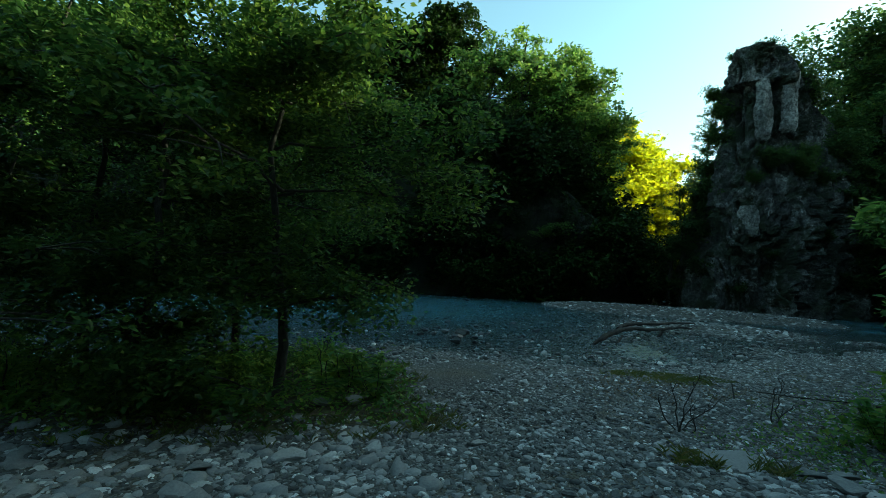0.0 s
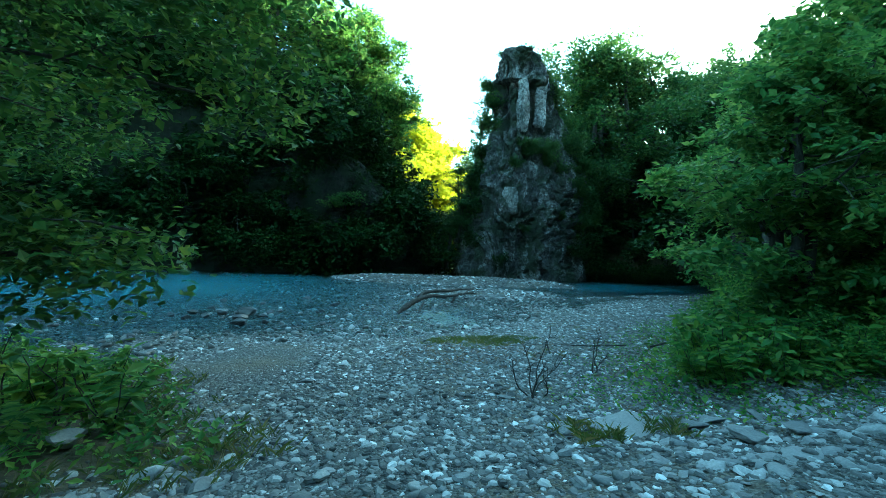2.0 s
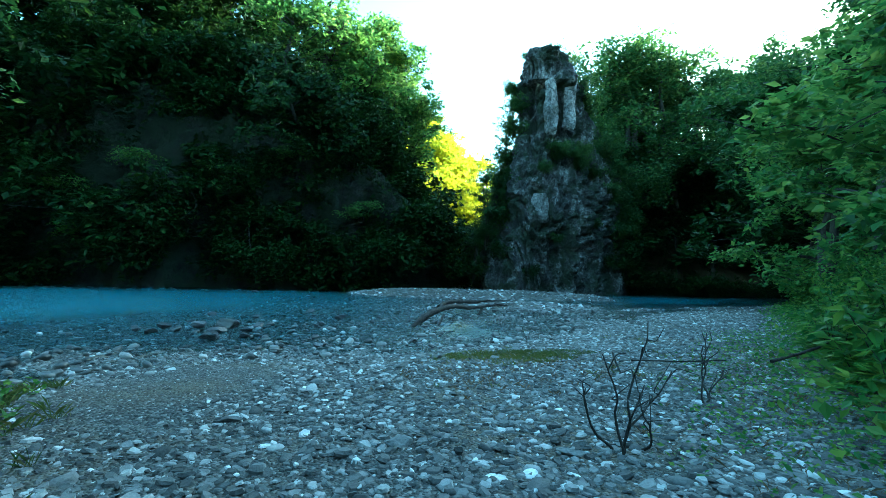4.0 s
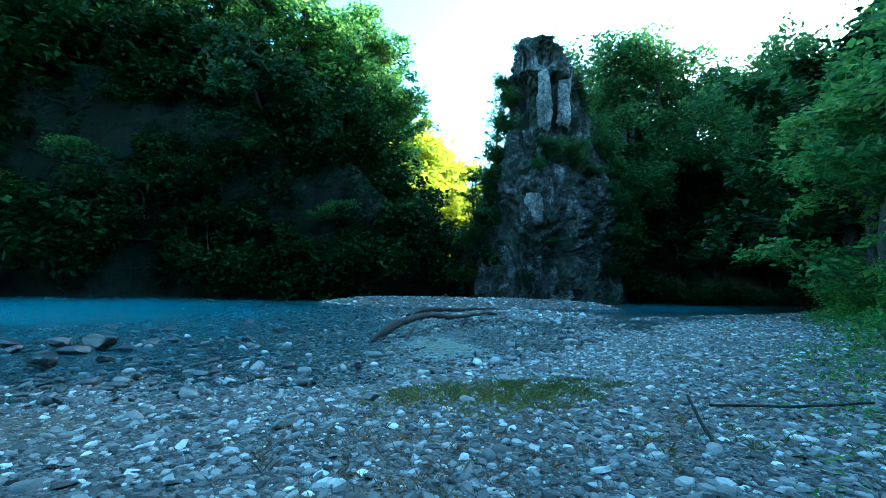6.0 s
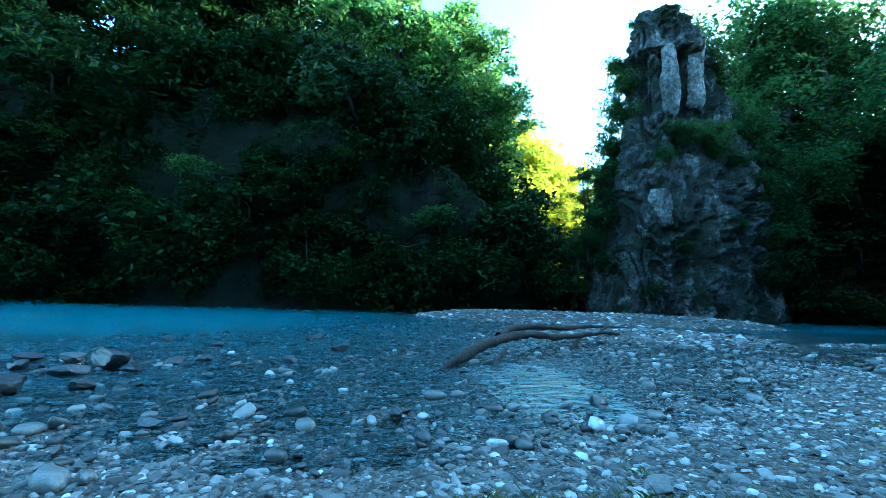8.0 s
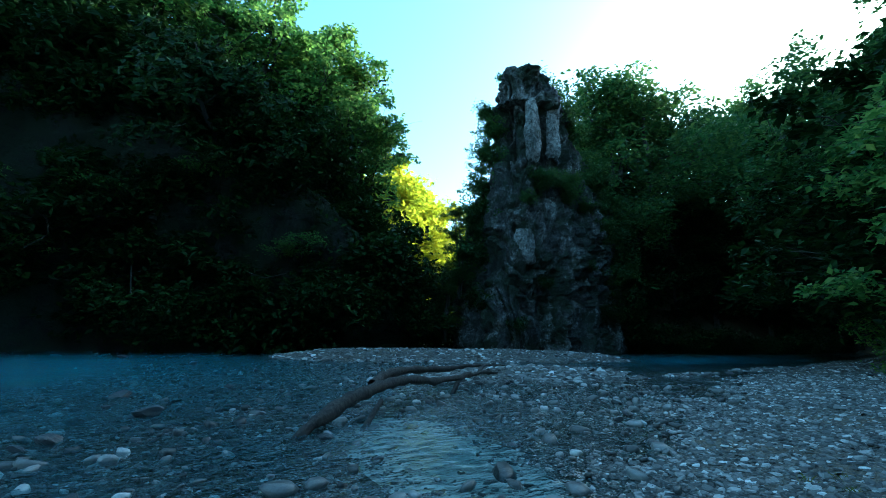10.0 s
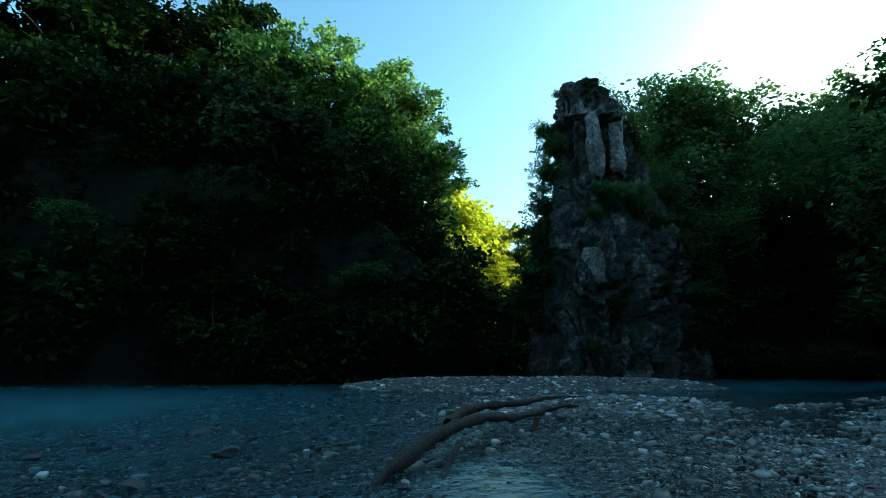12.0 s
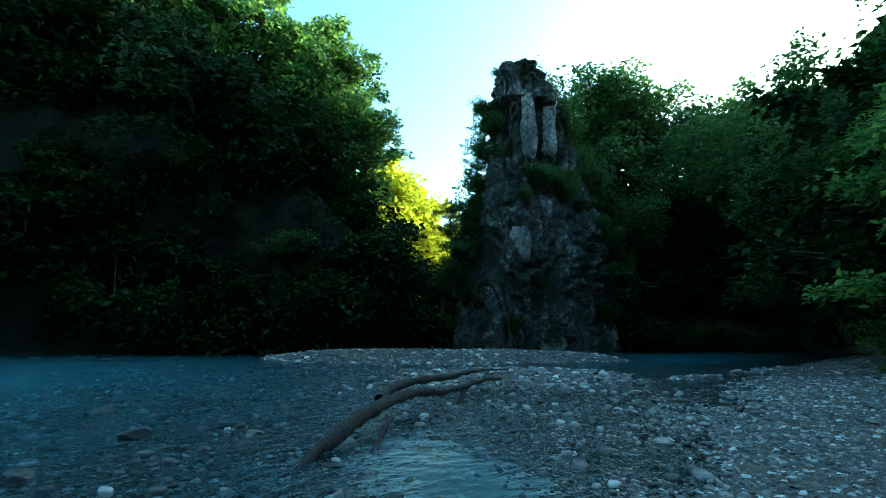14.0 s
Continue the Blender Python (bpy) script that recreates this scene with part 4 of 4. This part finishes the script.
# ---- dead wood ----
def tapered(name, paths, mat, sides=9, seed=3, tip=1.0):
    made = []
    for pts, r0, r1 in paths:
        p = np.array(pts, float)
        s = np.linspace(0, len(p) - 1, 6 * len(p))
        q = np.stack([np.interp(s, np.arange(len(p)), p[:, k]) for k in range(3)], 1)
        for _ in range(3):
            q[1:-1] = (q[:-2] + q[1:-1] * 2 + q[2:]) / 4
        rad = np.linspace(r0, r1, len(q)) * np.interp(np.linspace(0, 1, len(q)), [0, 0.14], [tip, 1]) * (1 + 0.12 * np.sin(np.arange(len(q)) * 1.9 + seed))
        v, f = tube(q, rad, sides)
        v += (0.4 * r0 * fbm(v * [1, 1, 2], 1.8, 4))[:, None]
        made.append((v, f))
    v, f = joined(made)
    return mesh_from(name, v, f, mat, True)


log = new("driftwood_log")
tagged(log, "forked bare driftwood trunk stranded in the shallow river", "driftwood")
part_mesh("trunk", tapered("trunk", [([(5.75, 15.15, -0.05), (6.15, 15.4, 0.12), (6.8, 15.83, 0.33), (7.46, 16.26, 0.42), (8.11, 16.68, 0.46), (9.39, 17.51, 0.30), (10.52, 18.24, 0.28), (11.4, 18.8, 0.30), (12.6, 19.5, 0.2)], 0.13, 0.04)], DEADWOOD, tip=0.35), log)
part_mesh("branch", tapered("branch", [([(7.3, 16.3, 0.42), (7.7, 16.7, 0.55), (8.4, 17.2, 0.58), (10.2, 18.6, 0.44), (11.6, 19.6, 0.42), (12.8, 20.4, 0.36), (13.6, 21.0, 0.3)], 0.1, 0.03)], DEADWOOD), log)
part_mesh("branch", tapered("branch", [([(10.4, 18.2, 0.28), (10.1, 17.9, 0.1), (9.8, 17.7, -0.1)], 0.06, 0.05)], DEADWOOD), log)
part_mesh("branch", tapered("branch", [([(11.4, 18.8, 0.3), (12.4, 19.8, 0.42), (14.0, 20.8, 0.3)], 0.05, 0.02)], DEADWOOD), log)
stick = new("driftwood_stick", tapered("driftwood_stick", [([(6.75, 15.35, -0.12), (7.0, 15.6, 0.05), (7.3, 15.9, 0.24)], 0.05, 0.04)], DEADWOOD))
tagged(stick, "short dark stick standing slanted in the water beside the log", "driftwood")


def dead_shrub(x, y, stems, seed):
    r = np.random.default_rng(seed)
    z = height_at(x, y)
    root = new("dead_shrub")
    root.location = (x, y, z)
    for dx, dy, h in stems:
        p = wander(r, (r.normal(0, 0.05), r.normal(0, 0.05), -0.05), (dx, dy, h), 8, 0.03)
        twigs = [(p, 0.013, 0.005)]
        for k in (4, 5, 6):
            twigs.append(([p[k], p[k] + r.normal(0, 0.06, 3) + [0, 0, 0.07], p[k] + r.normal(0, 0.09, 3) + [0, 0, 0.14]], 0.006, 0.003))
        part_mesh("stem", tapered("stem", twigs, BARK, sides=5), root)
    return tagged(root, "bare dead shrub with upright dark stems in the gravel", "shrub", "dead shrubs on the gravel")


dead_shrub(3.0, 5.15, ((-0.12, 0.1, 0.75), (0.35, 0.05, 1.0), (0.25, 0.0, 0.5), (0.75, 0.1, 0.55), (-0.3, 0.1, 0.5), (0.1, -0.1, 0.35)), 5)
dead_shrub(5.15, 5.7, ((0.02, 0.12, 0.62), (0.3, 0.05, 0.34), (0.22, 0.2, 0.75)), 9)
dead_shrub(-2.35, 6.3, ((0.1, 0.05, 0.75), (-0.2, 0.1, 0.6), (0.25, 0.0, 0.45)), 12)
dead_shrub(-3.0, 6.9, ((0.15, 0.05, 0.9), (-0.15, 0.1, 0.7)), 13)
for pts, r0 in (([(5.42, 7.12, 0.3), (5.52, 7.3, 0.42), (5.6, 7.45, 0.58)], 0.016), ([(6.35, 7.7, 0.36), (7.0, 7.3, 0.37), (7.8, 7.0, 0.40)], 0.014), ([(7.5, 6.2, 0.55), (8.5, 5.9, 0.8), (9.6, 5.9, 1.4)], 0.025)):
    ob = new("fallen_branch", tapered("fallen_branch", [(pts, r0, 0.012)], BARK, sides=6))
    tagged(ob, "thin dead branch lying on the gravel", "branch", "fallen branches on the bank")


def overhang(x, y, z, reach, side, seed):
    """A leafy limb that reaches out from the cliff over the water."""
    r = np.random.default_rng(seed)
    root = new("overhanging_branch")
    root.location = (x, y, z)
    limb = wander(r, (0, 1.2, -0.5), (side, -reach, 0.2), 9, 0.12)
    wood = [tube(limb, np.linspace(0.07, 0.012, 9), 5)]
    tips = [limb[k] for k in (4, 5, 6, 7, 8)]
    for k in (3, 4, 5, 6, 7, 8):
        for sgn in (-1, 1):
            e = limb[k] + np.array([sgn * r.uniform(0.5, 1.3), -r.uniform(0, 0.6), r.uniform(-0.3, 0.1)])
            wood.append(tube(wander(r, limb[k], e, 5, 0.05), np.linspace(0.02, 0.006, 5), 4))
            tips += [e, (e + limb[k]) / 2]
    tips = np.array(tips)
    cen = tips[r.integers(0, len(tips), 46)] + r.normal(0, 0.12, (46, 3)) * [1, 1, 0.3]
    c, n = spray(r, cen, r.uniform(0.25, 0.6, 46), 26, 0.1, 0.25, 0.4)
    v, f = leaves_at(r, c, n, 0.16, 0.09)
    wv, wf = joined(wood)
    part_mesh("limb", mesh_from("limb", wv, wf, BARK, True), root)
    part_mesh("foliage", mesh_from("foliage", v, f, LEAF_MID), root)
    return tagged(root, "leafy branch spreading out from the shaded rock wall", "branch", "branches over the far water")


for i, (x, y, z, reach, side) in enumerate(((9.0, 35.6, 6.3, 2.2, 1.0), (-0.5, 36.2, 7.8, 2.6, 1.2), (-4.5, 36.8, 8.2, 2.4, 0.4), (-2.0, 36.4, 5.0, 1.6, -0.6), (-8.5, 37.5, 6.2, 2.2, 0.8), (-12.5, 38, 9.5, 2.4, 0.6), (4.0, 35.9, 9.6, 2.0, 0.8), (-7.0, 37.4, 3.6, 1.6, 0.4))):
    overhang(x, y, z, reach, side, 200 + i)
for pts in ([(-1.6, 35.2, 6.4), (-0.9, 34.6, 6.0), (-0.7, 34.4, 5.2), (-1.5, 34.3, 4.4)], [(2.4, 35.2, 4.2), (2.6, 34.8, 2.6), (2.5, 34.6, 1.2)], [(7.5, 35.0, 4.4), (8.4, 34.4, 4.0), (9.6, 34.2, 4.4)]):
    ob = new("bare_branch", tapered("bare_branch", [(pts, 0.05, 0.015)], DEADWOOD, sides=6))
    tagged(ob, "bare pale dead branch hanging from the rock wall", "branch", "dead branches on the far wall")

# single pebbles of the path, on shared shapes
PEBBLE_ONE = stone_material("path_pebble", (0.05, 0.05, 0.048), (0.5, 0.5, 0.48), (0.75, 0.75, 0.73), islands=False)
PEBBLE_SHAPES = [mesh_from("pebble", *plate_shape(800 + i, 7, True), PEBBLE_ONE) for i in range(8)]
for i in range(300):
    x, y = rng.uniform(-0.6, 3.0), rng.uniform(2.2, 6.4)
    size = 0.05 + 0.11 * rng.uniform(0, 1) ** 2
    ob = new("pebble", PEBBLE_SHAPES[i % 8])
    ob.parent = ground
    ob.matrix_basis = pose(x, y, height_at(x, y) + 0.012 + size * 0.08, rng.uniform(-12, 12), rng.uniform(-12, 12), rng.uniform(0, 360)) @ Matrix.Diagonal((size / 2, size / 2, size / 2, 1))


# ---- low growth ----
def low_growth(name, label, mat, n, test, area, height, leaf, seed, per=7, blade=False):
    r = np.random.default_rng(seed)
    x, y = r.uniform(area[0], area[1], n), r.uniform(area[2], area[3], n)
    ok = test(x, y, r)
    x, y = x[ok], y[ok]
    z = ground_height(x, y)
    k = len(x)
    idx = np.repeat(np.arange(k), per)
    if blade:
        base = np.stack([x, y, z], 1)[idx] + r.normal(0, 0.035, (len(idx), 3)) * [1, 1, 0]
        d = r.normal(0, 0.45, (len(idx), 3)) * [1, 1, 0] + [0, 0, 1]
        h = height * r.uniform(0.5, 1.3, (len(idx), 1))
        w = np.cross(d, r.normal(size=(len(idx), 3)))
        w = w / (np.linalg.norm(w, axis=1)[:, None] + 1e-9) * leaf
        v = np.stack([base - w, base + w, base + d * h * 0.6 + w * 0.6, base + d * h * [1.35, 1.35, 0.9]], 1).reshape(-1, 3)
        f = np.arange(len(v)).reshape(-1, 4)
    else:
        tall = height * r.uniform(0.25, 1.2, k)[idx]
        c = np.stack([x, y, z], 1)[idx] + np.stack([r.normal(0, 0.09, len(idx)), r.normal(0, 0.09, len(idx)), tall * r.uniform(0.15, 1.0, len(idx))], 1)
        nor = r.normal(0, 0.45, (len(idx), 3)) + [0, 0, 1]
        nor /= np.linalg.norm(nor, axis=1)[:, None]
        v, f = leaves_at(r, c, nor, leaf, leaf * 0.6)
    return tagged(new(name, mesh_from(name, v, f, mat)), label, "plants", kind="stuff")


def frond(r, length, pairs):
    """One arching fern leaf along +x, with narrow leaflets in pairs."""
    t = np.linspace(0, 1, pairs + 2)
    mid = np.stack([length * t * (1 - 0.12 * t), np.zeros(len(t)), length * (0.85 * t - 0.95 * t * t)], 1)
    v, f = tube(mid, np.linspace(0.005, 0.0015, len(t)), 3)
    leaf, n = [], 0
    for k in range(1, pairs + 1):
        wid = length * 0.27 * math.sin(math.pi * min(1, 0.15 + 0.85 * t[k])) ** 0.8 + 0.01
        for sgn in (-1, 1):
            tip = mid[k] + [wid * 0.35, sgn * wid, -wid * r.uniform(0.1, 0.35)]
            side = np.array([length / pairs * 0.42, 0, 0])
            half = (mid[k] + tip) / 2 + [0, 0, 0.006]
            leaf += [mid[k], half + side, tip, half - side]
            n += 1
    return joined([(v, f), (np.array(leaf), np.arange(4 * n).reshape(n, 4))])


def make_fern(seed, length):
    r = np.random.default_rng(seed)
    root = new("fern")
    for i in range(9):
        a = i * 0.7 + r.uniform(-0.2, 0.2)
        v, f = frond(r, length * r.uniform(0.7, 1.1), 13)
        lift = r.uniform(0.1, 0.6)
        v = v @ np.array([[math.cos(lift), 0, math.sin(lift)], [0, 1, 0], [-math.sin(lift), 0, math.cos(lift)]])
        v = v @ np.array([[math.cos(a), math.sin(a), 0], [-math.sin(a), math.cos(a), 0], [0, 0, 1]])
        part_mesh("frond", mesh_from("frond", v, f, HERB), root)
    return tagged(root, "green fern with arching fronds on the bank", "fern", "ferns on the banks")


def make_herb(seed, tall):
    """Upright stems with pairs of broad pointed leaves."""
    r = np.random.default_rng(seed)
    root = new("herb")
    stems, cen, nor = [], [], []
    for i in range(6):
        a, h = r.uniform(0, 6.28), tall * r.uniform(0.6, 1.1)
        end = np.array([math.cos(a) * h * 0.5, math.sin(a) * h * 0.5, h])
        p = wander(r, (0, 0, -0.05), end, 7, 0.012)
        stems.append(tube(p, np.linspace(0.007, 0.003, 7), 4))
        for k in (2, 3, 4, 5, 6):
            for _ in range(4):
                cen.append(p[k])
                nor.append(r.normal(0, 0.35, 3) + [0, 0, 1])
    cen, nor = np.array(cen), np.array(nor)
    v, f = leaves_at(r, cen, nor / np.linalg.norm(nor, axis=1)[:, None], 0.17, 0.085)
    for sv, sf in stems:
        part_mesh("stem", mesh_from("stem", sv, sf, BARK, True), root)
    part_mesh("foliage", mesh_from("foliage", v, f, HERB), root)
    return tagged(root, "leafy green herb with broad pointed leaves", "herb", "herbs on the banks")


ferns = [make_fern(300 + i, 0.62) for i in range(3)]
herbs = [make_herb(320 + i, 0.55) for i in range(3)]
grown = 0
while grown < 190:
    x, y = (rng.uniform(-7, -0.9), rng.uniform(4.2, 9.8)) if grown % 4 == 3 else (4.5 + 9.5 * rng.uniform(0, 1) ** 1.5, rng.uniform(2.4, 8.6))
    deep = float(inside(np.array([x]), np.array([y]), LEFT_BANK if grown % 4 == 3 else RIGHT_MASS)[0])
    if not (0.5 if grown % 4 == 3 else 0.05) < deep < 3.2:
        continue
    put(pick(ferns if grown % 5 < 2 else herbs), x, y, rng.uniform(0.7, 1.35), rng.uniform(0, 360), 0.02)
    grown += 1

low_growth("undergrowth", "dense green herbs covering the left bank", HERB, 2600, lambda x, y, r: inside(x, y, LEFT_BANK) > r.uniform(-0.25, 0.3, len(x)), (-13, 0, 4, 10.5), 0.26, 0.10, 31, 6)
low_growth("undergrowth", "green herbs and ferns on the rising bank", HERB, 11000, lambda x, y, r: (inside(x, y, RIGHT_MASS) > r.uniform(-0.9, 0.7, len(x))) & (inside(x, y, RIGHT_MASS) < 9), (1.5, 28, -1, 15), 0.5, 0.14, 32, 7)
low_growth("grass", "short green grass tufts growing through the gravel", GRASS, 900, lambda x, y, r: fbm(np.stack([x, y, x * 0], 1), 0.28, 2) + r.normal(0, 0.15, len(x)) > 0.33, (0.5, 10, 3.5, 11), 0.06, 0.0016, 33, 16, True)
low_growth("grass", "patch of green grass near the water's edge", GRASS, 1500, lambda x, y, r: ((x - 5.2) / 1.9) ** 2 + ((y - 9.4) / 0.9) ** 2 - 0.9 * fbm(np.stack([x, y, 0 * x], 1), 0.6, 3) < r.uniform(0.0, 0.9, len(x)), (3, 7.5, 8.4, 10.6), 0.065, 0.0016, 34, 14, True)
low_growth("dry_grass", "withered brown plants on the gravel", STRAW, 800, lambda x, y, r: ((x - 4.2) / 2.6) ** 2 + ((y - 8.0) / 1.6) ** 2 < r.uniform(0.1, 1, len(x)), (1, 8, 6, 10.5), 0.06, 0.002, 35, 7, True)
low_growth("grass", "grass along the edge of the left bank", GRASS, 700, lambda x, y, r: np.abs(inside(x, y, LEFT_BANK)) < 0.5, (-6, 0, 4, 10), 0.12, 0.002, 36, 14, True)
low_growth("creeping_plants", "low creeping green plants among the stones", HERB, 5200, lambda x, y, r: (inside(x, y, RIGHT_MASS) > r.uniform(-2.1, 0.2, len(x)) ** 1) & (x > 2.6), (2.6, 14, 2, 10), 0.12, 0.06, 37, 7)
low_growth("grass", "grass tufts beside the flat slab", GRASS, 60, lambda x, y, r: (np.hypot(x - 2.0, y - 3.4) < 0.3) | (np.hypot(x - 2.75, y - 3.1) < 0.25), (1.6, 3.1, 2.8, 3.8), 0.12, 0.002, 38, 20, True)
low_growth("dry_grass", "brown litter of dead stalks under the bank plants", STRAW, 2200, lambda x, y, r: (inside(x, y, RIGHT_MASS) > r.uniform(-2.2, 0.6, len(x))) & (x > 2.4), (2.4, 10, 1.5, 8), 0.06, 0.002, 39, 7, True)
